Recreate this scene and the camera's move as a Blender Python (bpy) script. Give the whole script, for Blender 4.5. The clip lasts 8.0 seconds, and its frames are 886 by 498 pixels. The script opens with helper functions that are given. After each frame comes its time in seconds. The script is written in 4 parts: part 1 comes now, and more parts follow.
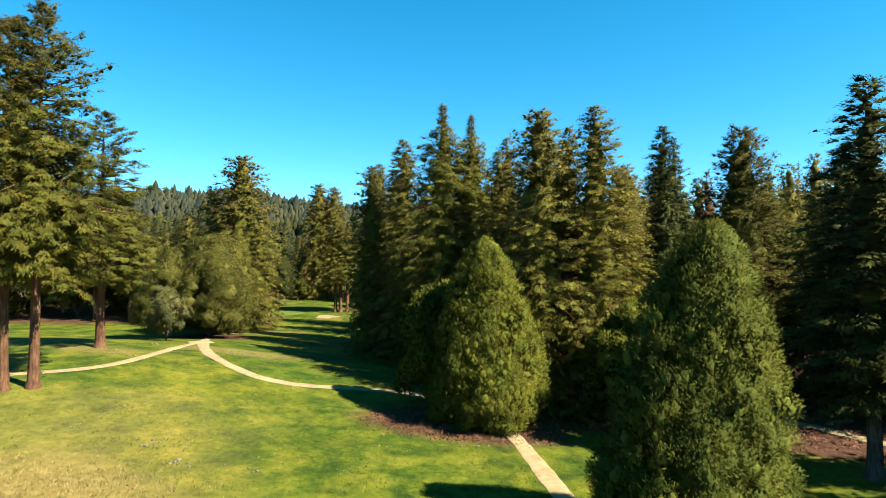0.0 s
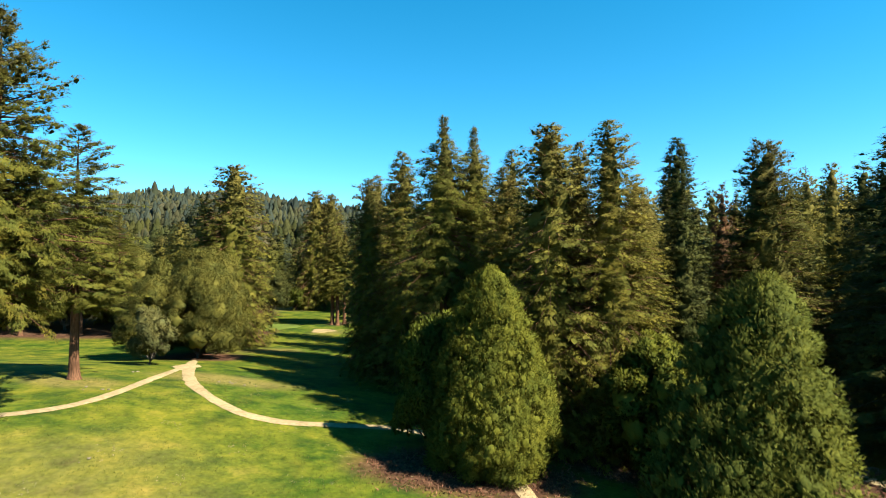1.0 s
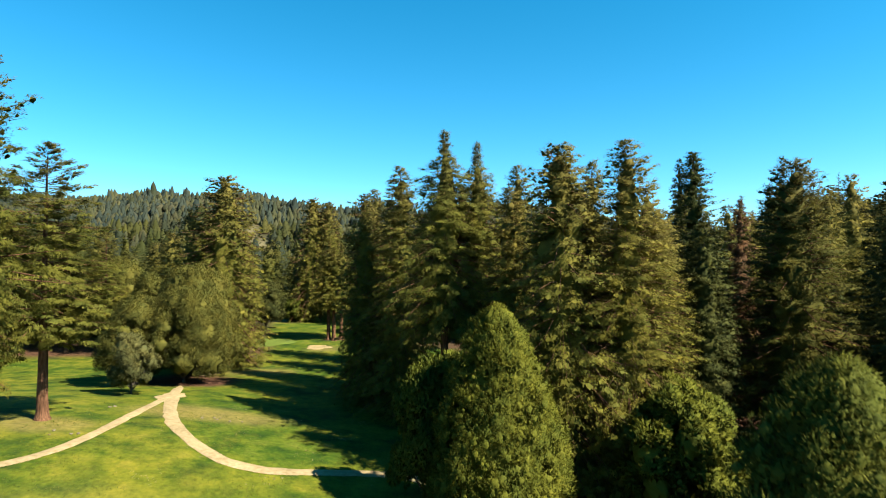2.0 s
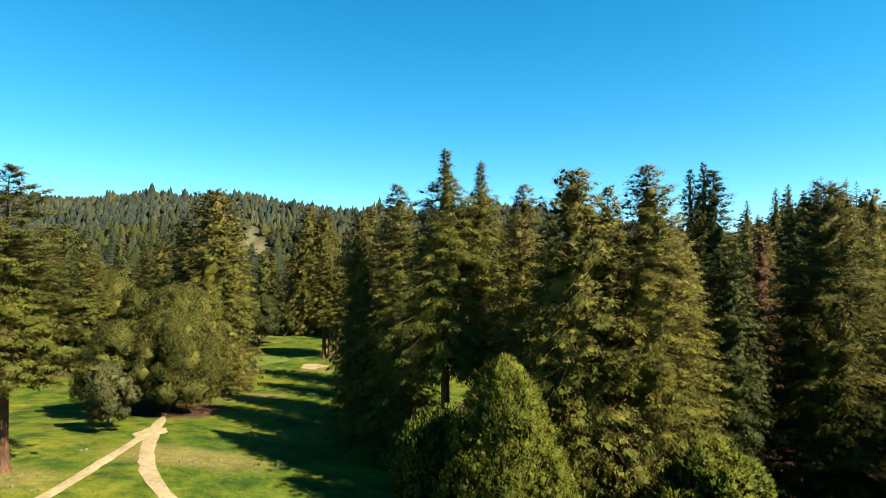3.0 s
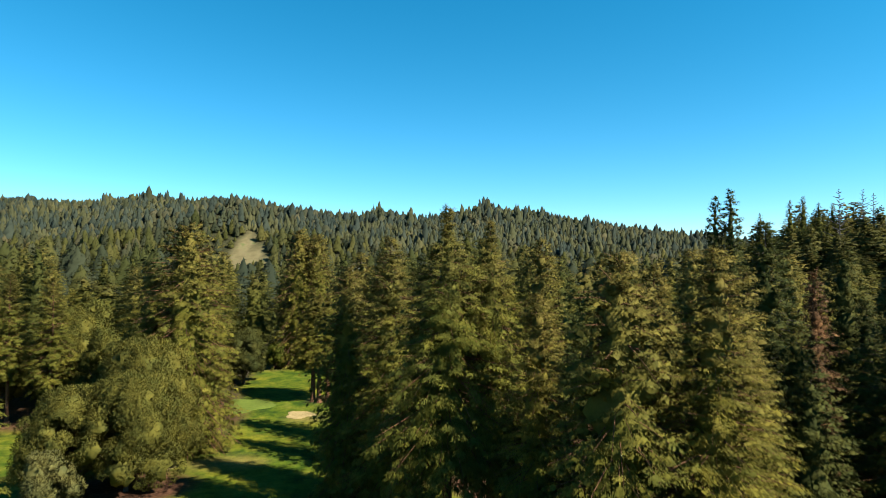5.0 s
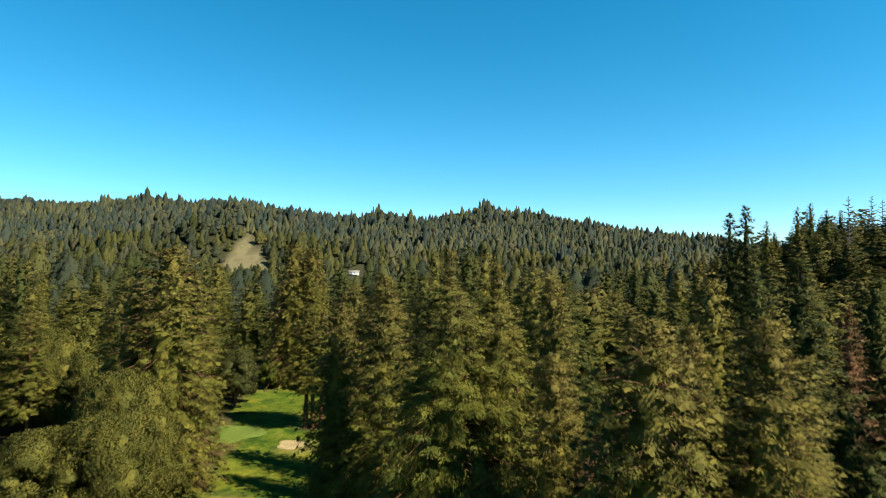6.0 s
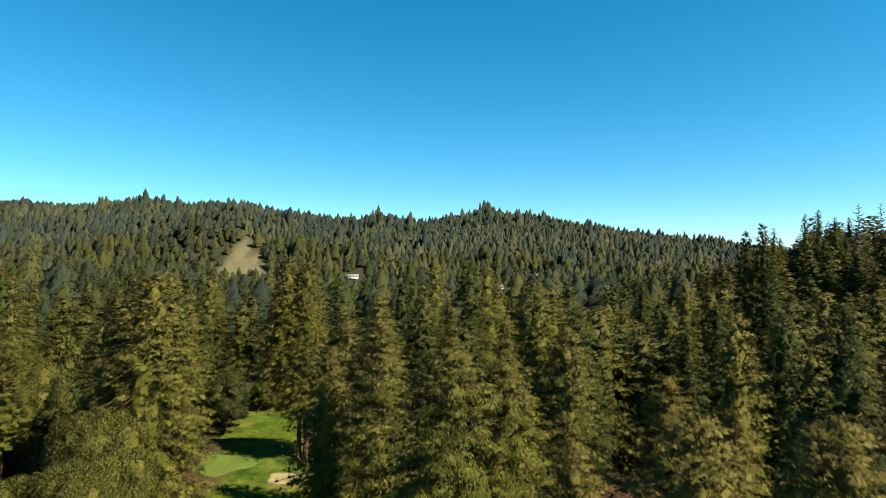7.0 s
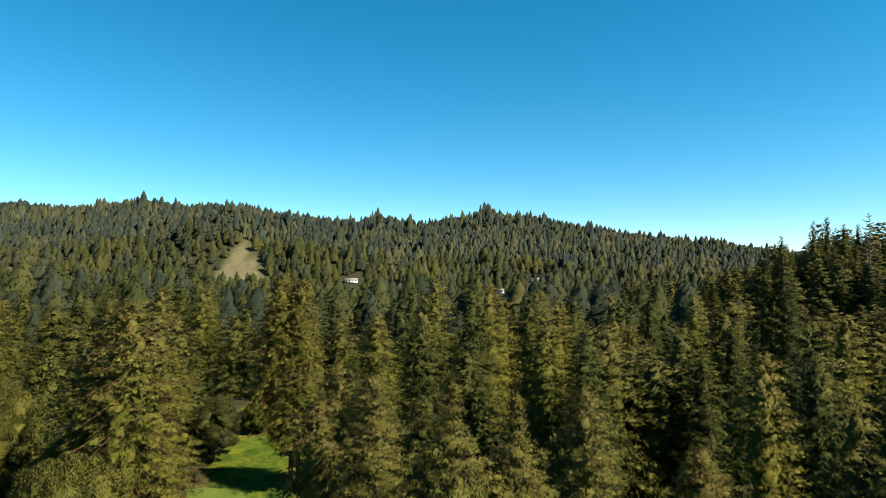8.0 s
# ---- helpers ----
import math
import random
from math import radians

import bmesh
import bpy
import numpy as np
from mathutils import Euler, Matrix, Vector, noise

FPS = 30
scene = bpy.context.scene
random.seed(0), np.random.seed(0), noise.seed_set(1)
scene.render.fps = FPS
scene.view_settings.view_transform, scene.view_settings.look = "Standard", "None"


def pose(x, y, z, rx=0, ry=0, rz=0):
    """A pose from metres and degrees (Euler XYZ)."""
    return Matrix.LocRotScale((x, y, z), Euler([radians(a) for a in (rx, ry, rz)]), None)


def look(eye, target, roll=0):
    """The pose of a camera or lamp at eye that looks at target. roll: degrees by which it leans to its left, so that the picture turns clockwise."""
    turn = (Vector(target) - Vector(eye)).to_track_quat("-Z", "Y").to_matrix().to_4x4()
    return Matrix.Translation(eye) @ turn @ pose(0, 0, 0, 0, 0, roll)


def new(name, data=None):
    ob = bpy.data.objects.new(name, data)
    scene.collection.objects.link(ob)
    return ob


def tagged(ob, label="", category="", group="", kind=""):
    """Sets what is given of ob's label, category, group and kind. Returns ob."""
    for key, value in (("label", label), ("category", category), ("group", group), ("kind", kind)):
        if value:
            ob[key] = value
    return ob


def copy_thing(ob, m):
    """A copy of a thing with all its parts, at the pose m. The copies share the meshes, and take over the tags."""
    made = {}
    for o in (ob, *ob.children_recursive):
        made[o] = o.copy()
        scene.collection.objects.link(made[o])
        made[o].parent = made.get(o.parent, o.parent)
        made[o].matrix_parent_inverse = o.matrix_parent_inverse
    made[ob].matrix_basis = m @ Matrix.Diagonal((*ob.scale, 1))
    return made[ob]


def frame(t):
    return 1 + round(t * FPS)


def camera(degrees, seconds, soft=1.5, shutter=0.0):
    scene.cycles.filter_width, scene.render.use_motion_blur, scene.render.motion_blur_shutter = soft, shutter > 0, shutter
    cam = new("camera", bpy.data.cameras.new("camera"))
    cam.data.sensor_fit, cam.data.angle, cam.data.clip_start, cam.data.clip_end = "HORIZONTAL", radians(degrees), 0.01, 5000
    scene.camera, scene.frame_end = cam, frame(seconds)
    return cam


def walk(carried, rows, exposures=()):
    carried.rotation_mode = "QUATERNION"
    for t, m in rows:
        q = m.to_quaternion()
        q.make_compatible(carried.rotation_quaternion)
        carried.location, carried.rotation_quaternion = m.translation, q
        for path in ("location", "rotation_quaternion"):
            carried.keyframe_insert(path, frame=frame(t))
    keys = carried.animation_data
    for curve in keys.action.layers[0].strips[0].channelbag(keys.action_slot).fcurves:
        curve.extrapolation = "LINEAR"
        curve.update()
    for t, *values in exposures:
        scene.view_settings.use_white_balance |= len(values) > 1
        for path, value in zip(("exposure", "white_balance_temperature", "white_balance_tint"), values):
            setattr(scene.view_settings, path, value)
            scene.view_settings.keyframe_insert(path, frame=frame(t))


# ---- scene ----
cam = camera(73.6, 8.0, 0.9, 0.5)
METRES, EYE, TILT, LEAN, TURN = 72.0, 20.0, 2.0, 0.0, 0.0
ROWS = [
    (0.0, 0.0, 0.0, 0.0, -0.0, 0.0, -0.0),
    (0.5, -0.0004, 0.0482, 0.0247, 0.02, -0.01, -0.01),
    (1.0, -0.001, 0.0965, 0.0503, 0.03, -0.01, -0.05),
    (1.5, -0.0018, 0.1459, 0.0777, 0.04, -0.03, -0.05),
    (3.0, -0.0043, 0.3012, 0.1664, 0.05, -0.09, -0.15),
    (3.5, -0.0047, 0.3557, 0.197, 0.06, -0.08, -0.17),
    (4.0, -0.0048, 0.4115, 0.2288, 0.07, -0.08, -0.18),
    (4.5, -0.0057, 0.4665, 0.2616, 0.07, -0.07, -0.19),
    (6.0, -0.0071, 0.6356, 0.3659, 0.07, -0.08, -0.28),
    (6.5, -0.0076, 0.6912, 0.401, 0.07, -0.09, -0.27),
    (7.0, -0.008, 0.7478, 0.436, 0.07, -0.09, -0.28),
    (7.5, -0.0079, 0.8051, 0.4711, 0.08, -0.08, -0.29),
    (8.0, -0.0088, 0.8618, 0.5065, 0.07, -0.1, -0.27),
]
walk(cam, [(t, pose(0, 0, EYE, TILT, LEAN, TURN) @ pose(METRES * x, METRES * y, METRES * z, 90 + pitch, roll, yaw)) for t, x, y, z, yaw, pitch, roll in ROWS],
     ((0.0, 2.24), (1.5, 2.17), (3.5, 2.00), (4.5, 1.92), (6.5, 1.75), (8.0, 1.66)))

# ---- world, sun ----
SUN_DIR = Vector((0.63, -0.31, 0.71)).normalized()
world = bpy.data.worlds.new("sky")
scene.world = world
world.use_nodes = True
wn = world.node_tree.nodes
sky = wn.new("ShaderNodeTexSky")
sky.sky_type = "NISHITA"
sky.sun_disc = False
sky.sun_elevation = math.asin(SUN_DIR.z)
sky.sun_rotation = math.atan2(SUN_DIR.x, SUN_DIR.y)
sky.altitude = 1800
sky.air_density, sky.dust_density, sky.ozone_density = 0.94, 0.0, 3.0
wn["Background"].inputs["Strength"].default_value = 0.058
rich = wn.new("ShaderNodeHueSaturation")
rich.inputs["Saturation"].default_value = 1.36
rich.inputs["Hue"].default_value = 0.477
world.node_tree.links.new(sky.outputs["Color"], rich.inputs["Color"])
world.node_tree.links.new(rich.outputs["Color"], wn["Background"].inputs["Color"])

sun = new("sun", bpy.data.lights.new("sun", "SUN"))
sun.data.energy, sun.data.angle, sun.data.color = 5.0, radians(0.53), (1.0, 0.91, 0.74)
sun.matrix_world = look(SUN_DIR * 300, (0, 0, 0))


# ---- lie of the land ----
def smooth(a, b, v):
    k = np.clip((v - a) / (b - a), 0, 1)
    return k * k * (3 - 2 * k)


CREST_X = [-3000, -1500, -970, -850, -680, -530, -390, -310, -200, -116, -47, 21, 90, 228, 434, 571, 709, 846, 1500, 3000]
CREST_Z = [190, 195, 200, 193, 199, 184, 168, 154, 151, 165, 155, 171, 182, 161, 133, 116, 99, 89, 75, 60]


def waves(x, y):
    """Rolling unevenness of the wild slopes."""
    return (np.sin(x / 71 + 1.3 * np.sin(y / 133)) * np.cos(y / 57 + 0.7 * np.sin(x / 97))
            + 0.5 * np.sin(x / 31 + y / 43) * np.cos(y / 29 - x / 61))


def ground_z(x, y):
    x, y = np.asarray(x, float), np.asarray(y, float)
    left = 8.6 / (1 + np.exp((x + 30) / 12)) * np.exp(-((y - 92) / 46) ** 2)
    z = left + 7.5 * smooth(100, 255, y) + 0.18 * np.sin(x / 9 + 0.4) * np.cos(y / 11)
    z = z - 1.6 * np.exp(-((x - 30) / 26) ** 2 - ((y - 70) / 40) ** 2)
    far = smooth(560, 1480, y) * (0.55 + 0.45 * smooth(700, 1480, y))
    crest = np.interp(x, CREST_X, CREST_Z) - 12
    back = 1 - 0.55 * smooth(1560, 2300, y)
    z = z + far * crest * back
    z = z + 65 * np.exp(-((x + 370) / 230) ** 2 - ((y - 1110) / 190) ** 2)
    z = z + 52 * smooth(110, 270, x - 0.15 * (y - 430)) * np.exp(-((y - 470) / 190) ** 2)
    z = z + 8 * smooth(60, 260, -x - 40) * smooth(90, 330, y) * (1 - smooth(500, 800, y))
    wild = smooth(330, 700, np.hypot(x, y))
    return z + wild * 7 * waves(x, y)


def gz(x, y):
    return float(ground_z(x, y))


def in_fairway(x, y):
    """1 on the mown grass, 0 in the woods, soft between."""
    x, y = np.asarray(x, float), np.asarray(y, float)
    right = np.interp(y, [-400, 30, 60, 70, 79, 90, 130, 200, 262, 300, 330], [60, 60, 52, 40, 16, 6, -12, -27, -40, -62, -75])
    lft = np.interp(y, [-400, 70, 130, 158, 166, 176, 205, 262, 300, 330], [-125, -125, -128, -126, -60, -50, -58, -73, -77, -82])
    wob = 1.5 * np.sin(y / 6.5 + x / 9) + 1.2 * np.sin(y / 3.1)
    main = smooth(-2.5, 2.5, right - x + wob) * smooth(-2.5, 2.5, x - lft + wob) * smooth(325, 310, y)
    side = smooth(182, 174, y + wob) * smooth(150, 158, y) * smooth(-132, -124, x) * smooth(-66, -72, x)
    glade = smooth(1.2, 0.7, ((x + 4) / 13) ** 2 + ((y - 172) / 20) ** 2) + smooth(1.2, 0.7, ((x + 43) / 22) ** 2 + ((y - 385) / 55) ** 2)
    glade = glade + smooth(1.2, 0.7, ((x + 3) / 9) ** 2 + ((y - 130) / 20) ** 2)
    return np.clip(main + side + glade, 0, 1)


# ---- node materials ----
def material(name, rough=0.8, spec=0.2):
    m = bpy.data.materials.new(name)
    m.use_nodes = True
    b = m.node_tree.nodes["Principled BSDF"]
    b.inputs["Roughness"].default_value = rough
    b.inputs["Specular IOR Level"].default_value = spec
    return m, m.node_tree.nodes, m.node_tree.links, b


def ramp(nodes, links, source, stops):
    r = nodes.new("ShaderNodeValToRGB")
    while len(r.color_ramp.elements) < len(stops):
        r.color_ramp.elements.new(0.5)
    for e, (at, col) in zip(r.color_ramp.elements, stops):
        e.position, e.color = at, (*col, 1) if len(col) == 3 else col
    links.new(source, r.inputs["Fac"])
    return r.outputs["Color"]


def noise_tex(nodes, links, scale, detail=4, coord="Object", rough=0.55, stretch=None):
    tc = nodes.new("ShaderNodeTexCoord")
    n = nodes.new("ShaderNodeTexNoise")
    n.inputs["Scale"].default_value, n.inputs["Detail"].default_value = scale, detail
    n.inputs["Roughness"].default_value = rough
    out = tc.outputs[coord]
    if stretch:
        mp = nodes.new("ShaderNodeMapping")
        mp.inputs["Scale"].default_value = stretch
        links.new(out, mp.inputs["Vector"])
        out = mp.outputs["Vector"]
    links.new(out, n.inputs["Vector"])
    return n.outputs["Fac"]


def mix(nodes, links, fac, a, b, mode="MIX"):
    m = nodes.new("ShaderNodeMix")
    m.data_type, m.blend_type = "RGBA", mode
    for key, v in ((0, fac), (6, a), (7, b)):
        if isinstance(v, (int, float)):
            m.inputs[key].default_value = v
        elif isinstance(v, tuple):
            m.inputs[key].default_value = (*v, 1)
        else:
            links.new(v, m.inputs[key])
    return m.outputs[2]


def bump(nodes, links, bsdf, height, strength, distance):
    b = nodes.new("ShaderNodeBump")
    b.inputs["Strength"].default_value, b.inputs["Distance"].default_value = strength, distance
    links.new(height, b.inputs["Height"])
    links.new(b.outputs["Normal"], bsdf.inputs["Normal"])


def leaf_material(name, dark, mid, light, dry=None, dry_from=0.6, clear=0.28, grain=4.0, by_tree=False):
    """Foliage: each sprig its own tone, each tree its own cast, some light let through."""
    m, n, l, b = material(name, 0.75, 0.05)
    geo = n.new("ShaderNodeNewGeometry")
    info = n.new("ShaderNodeObjectInfo")
    pick = geo.outputs["Random Per Island"]
    if by_tree:
        tone = n.new("ShaderNodeAttribute")
        tone.attribute_name = "tone"
        pick = tone.outputs["Fac"]
    col = ramp(n, l, pick, [(0.0, dark), (0.5, mid), (1.0, light)])
    patch = ramp(n, l, noise_tex(n, l, 0.011 if by_tree else 0.35, 3), [(0.38, (0.74, 0.80, 0.84)), (0.62, (1.22, 1.14, 1.0))])
    col = mix(n, l, 1.0, col, patch, "MULTIPLY")
    fine = ramp(n, l, noise_tex(n, l, grain, 4, rough=0.7), [(0.34, (0.86, 0.87, 0.86)), (0.66, (1.12, 1.11, 1.1))])
    col = mix(n, l, 0.5 if by_tree else 1.0, col, fine, "MULTIPLY")
    cast = ramp(n, l, info.outputs["Random"], [(0.0, (0.86, 0.93, 0.92)), (0.5, (1.0, 1.0, 0.95)), (1.0, (1.10, 1.02, 0.90))])
    col = mix(n, l, 1.0, col, cast, "MULTIPLY")
    if dry:
        tc = n.new("ShaderNodeTexCoord")
        sep = n.new("ShaderNodeSeparateXYZ")
        l.new(tc.outputs["Generated"], sep.inputs[0])
        add = n.new("ShaderNodeMath")
        add.operation = "MULTIPLY_ADD"
        l.new(noise_tex(n, l, 0.5, 3), add.inputs[0])
        add.inputs[1].default_value = 0.4
        sc = n.new("ShaderNodeMath")
        sc.operation = "MULTIPLY"
        sc.inputs[1].default_value = 0.7
        l.new(sep.outputs["Z"], sc.inputs[0])
        l.new(sc.outputs[0], add.inputs[2])
        fac = ramp(n, l, add.outputs[0], [(dry_from * 0.7, (0, 0, 0)), (min(1.0, dry_from * 0.7 + 0.3), (0.7, 0.7, 0.7))])
        col = mix(n, l, fac, col, dry)
    l.new(col, b.inputs["Base Color"])
    tr = n.new("ShaderNodeBsdfTranslucent")
    l.new(col, tr.inputs["Color"])
    ms = n.new("ShaderNodeMixShader")
    ms.inputs[0].default_value = clear
    l.new(b.outputs[0], ms.inputs[1])
    l.new(tr.outputs[0], ms.inputs[2])
    l.new(ms.outputs[0], n["Material Output"].inputs["Surface"])
    return m


LEAF_REDWOOD = leaf_material("redwood_needles", (0.082, 0.083, 0.015), (0.096, 0.095, 0.018), (0.110, 0.106, 0.022), (0.118, 0.094, 0.030), 0.90, 0.36)
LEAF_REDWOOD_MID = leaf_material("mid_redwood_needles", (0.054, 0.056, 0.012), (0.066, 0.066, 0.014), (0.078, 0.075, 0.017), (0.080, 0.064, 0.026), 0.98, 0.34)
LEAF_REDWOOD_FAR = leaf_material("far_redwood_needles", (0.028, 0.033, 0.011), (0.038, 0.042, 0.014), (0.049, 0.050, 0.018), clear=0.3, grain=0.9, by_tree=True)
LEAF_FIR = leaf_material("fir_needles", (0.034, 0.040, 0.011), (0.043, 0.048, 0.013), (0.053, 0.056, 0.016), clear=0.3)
# far firs: distance haze mixed into the leaf colour as grey-blue
LEAF_FIR_FAR_HAZED = leaf_material("hazed_far_fir_needles", (0.018, 0.024, 0.015), (0.026, 0.032, 0.020), (0.034, 0.040, 0.025), clear=0.3, grain=0.9, by_tree=True)
# far oaks: grey-green of their own, bluer still for painted-in haze
LEAF_OAK_FAR_HAZED = leaf_material("hazed_far_oak_leaves", (0.033, 0.037, 0.022), (0.043, 0.045, 0.027), (0.055, 0.054, 0.035), clear=0.3, grain=0.9, by_tree=True)
# ridge copies of the needles, bluer: distance haze is put into their colour
LEAF_REDWOOD_RIDGE_HAZED = leaf_material("hazed_ridge_redwood_needles", (0.032, 0.037, 0.021), (0.042, 0.047, 0.026), (0.053, 0.056, 0.031), clear=0.3, grain=0.9, by_tree=True)
LEAF_FIR_RIDGE_HAZED = leaf_material("hazed_ridge_fir_needles", (0.022, 0.029, 0.025), (0.030, 0.038, 0.031), (0.039, 0.046, 0.037), clear=0.3, grain=0.9, by_tree=True)
LEAF_HILL = leaf_material("hillside_needles", (0.044, 0.046, 0.014), (0.058, 0.058, 0.017), (0.074, 0.070, 0.022), clear=0.36, grain=0.9, by_tree=True)
# copy of the oak leaves with the shade of taller trees painted in
LEAF_OAK_SHADED = leaf_material("shaded_oak_leaves", (0.034, 0.040, 0.013), (0.043, 0.049, 0.015), (0.054, 0.058, 0.019), clear=0.3)
LEAF_CEDAR = leaf_material("cedar_scales", (0.061, 0.075, 0.012), (0.080, 0.094, 0.015), (0.098, 0.110, 0.019), clear=0.40)
LEAF_CEDAR_DEEP = leaf_material("deep_cedar_scales", (0.043, 0.058, 0.012), (0.060, 0.076, 0.015), (0.078, 0.093, 0.019), clear=0.34)
LEAF_OAK = leaf_material("oak_leaves", (0.082, 0.082, 0.020), (0.090, 0.089, 0.022), (0.099, 0.097, 0.025), clear=0.40)
LEAF_GREY = leaf_material("grey_leaves", (0.078, 0.081, 0.032), (0.095, 0.098, 0.038), (0.113, 0.115, 0.048), clear=0.42)
LEAF_RED = leaf_material("russet_leaves", (0.044, 0.027, 0.016), (0.076, 0.044, 0.025), (0.106, 0.067, 0.036), clear=0.25)


def bark_material(name, dark, light):
    m, n, l, b = material(name, 0.9, 0.1)
    fur = noise_tex(n, l, 1.0, 6, stretch=(7, 7, 0.7))
    col = ramp(n, l, fur, [(0.3, dark), (0.7, light)])
    stain = ramp(n, l, noise_tex(n, l, 0.6, 3), [(0.35, (0.7, 0.68, 0.66)), (0.65, (1.1, 1.08, 1.05))])
    l.new(mix(n, l, 1.0, col, stain, "MULTIPLY"), b.inputs["Base Color"])
    bump(n, l, b, fur, 0.8, 0.12)
    return m


BARK_RED = bark_material("redwood_bark", (0.036, 0.018, 0.010), (0.145, 0.076, 0.043))
BARK_GREY = bark_material("grey_bark", (0.031, 0.027, 0.022), (0.098, 0.085, 0.071))


def ground_material():
    m, n, l, b = material("ground_cover", 0.9, 0.1)

    def attr(name):
        a = n.new("ShaderNodeAttribute")
        a.attribute_name = name
        return a.outputs["Fac"]

    fine = noise_tex(n, l, 2.2, 5)
    mid = noise_tex(n, l, 0.22, 5, rough=0.6)
    wide = noise_tex(n, l, 0.045, 4)
    grass = ramp(n, l, mid, [(0.30, (0.011, 0.025, 0.003)), (0.44, (0.028, 0.049, 0.003)), (0.56, (0.058, 0.073, 0.005)), (0.72, (0.100, 0.096, 0.014))])
    tone = ramp(n, l, fine, [(0.3, (0.70, 0.74, 0.6)), (0.7, (1.25, 1.2, 1.25))])
    grass = mix(n, l, 1.0, grass, tone, "MULTIPLY")
    lush = ramp(n, l, wide, [(0.40, (0.70, 0.86, 0.7)), (0.60, (1.20, 1.06, 1.0))])
    grass = mix(n, l, 1.0, grass, lush, "MULTIPLY")
    gold = ramp(n, l, noise_tex(n, l, 0.075, 5, rough=0.65), [(0.48, (0, 0, 0)), (0.66, (0.55, 0.55, 0.55))])
    grass = mix(n, l, gold, grass, (0.106, 0.103, 0.008))
    dapple = ramp(n, l, noise_tex(n, l, 0.6, 6, rough=0.7), [(0.3, (0.62, 0.7, 0.6)), (0.52, (1.0, 1.0, 1.0)), (0.75, (1.35, 1.22, 1.3))])
    grass = mix(n, l, 1.0, grass, dapple, "MULTIPLY")
    straw = ramp(n, l, noise_tex(n, l, 1.1, 5), [(0.3, (0.088, 0.066, 0.018)), (0.7, (0.168, 0.124, 0.042))])
    grass = mix(n, l, attr("dry"), grass, straw)
    litter = ramp(n, l, noise_tex(n, l, 1.4, 6), [(0.30, (0.019, 0.009, 0.005)), (0.55, (0.053, 0.025, 0.014)), (0.78, (0.110, 0.063, 0.041))])
    col = mix(n, l, attr("litter"), grass, litter)
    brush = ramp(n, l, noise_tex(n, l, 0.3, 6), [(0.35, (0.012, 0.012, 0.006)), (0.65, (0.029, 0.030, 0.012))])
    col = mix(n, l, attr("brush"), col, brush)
    meadow = ramp(n, l, noise_tex(n, l, 0.09, 5), [(0.35, (0.076, 0.065, 0.031)), (0.55, (0.102, 0.088, 0.046)), (0.7, (0.065, 0.072, 0.026))])
    col = mix(n, l, attr("meadow"), col, meadow)
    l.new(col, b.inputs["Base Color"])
    bump(n, l, b, fine, 0.6, 0.12)
    return m


def plain_rough(name, stops, scale, rough=0.9, relief=0.05):
    m, n, l, b = material(name, rough, 0.15)
    t = noise_tex(n, l, scale, 6)
    col = ramp(n, l, t, stops)
    wide = ramp(n, l, noise_tex(n, l, scale / 9, 3), [(0.35, (0.82, 0.81, 0.8)), (0.65, (1.08, 1.07, 1.05))])
    l.new(mix(n, l, 1.0, col, wide, "MULTIPLY"), b.inputs["Base Color"])
    bump(n, l, b, t, 0.5, relief)
    return m


GROUND = ground_material()
PATH = plain_rough("trodden_path", [(0.3, (0.160, 0.120, 0.058)), (0.7, (0.244, 0.196, 0.111))], 1.6)
SAND = plain_rough("bunker_sand", [(0.3, (0.133, 0.104, 0.044)), (0.7, (0.231, 0.183, 0.093))], 2.0)


# ---- mesh helpers ----
def mesh_of(name, verts, faces, mat, smooth_shade=False, normals=None):
    """A mesh from an array of places and an array of faces with one number of corners."""
    verts, faces = np.asarray(verts, np.float32), np.asarray(faces, np.int32)
    me = bpy.data.meshes.new(name)
    k = faces.shape[1]
    me.vertices.add(len(verts))
    me.vertices.foreach_set("co", verts.ravel())
    me.loops.add(faces.size)
    me.loops.foreach_set("vertex_index", faces.ravel())
    me.polygons.add(len(faces))
    me.polygons.foreach_set("loop_start", np.arange(0, faces.size, k, dtype=np.int32))
    if smooth_shade:
        me.polygons.foreach_set("use_smooth", np.ones(len(faces), bool))
    me.update(calc_edges=True)
    me.materials.append(mat)
    if normals is not None:
        me.polygons.foreach_set("use_smooth", np.ones(len(faces), bool))
        me.normals_split_custom_set_from_vertices(np.asarray(normals, np.float32).tolist())
    return me


def part(name, data, parent, label=""):
    ob = new(name, data)
    ob.parent = parent
    return tagged(ob, label)


def unit(v):
    return v / np.maximum(np.linalg.norm(v, axis=-1, keepdims=True), 1e-9)


def sprigs(p, way, up, length, width, rng, sag=0.15, loose=0.28):
    """Leaf sprigs: pointed three-cornered blades from p along way."""
    way = unit(way)
    side = unit(np.cross(way, up + rng.normal(0, loose, p.shape)))
    nrm = np.cross(side, way)
    length, width = length[:, None], width[:, None]
    v = np.stack([p - side * width, p + side * width, p + way * length - nrm * length * sag], 1).reshape(-1, 3)
    return v, np.arange(len(v)).reshape(-1, 3)


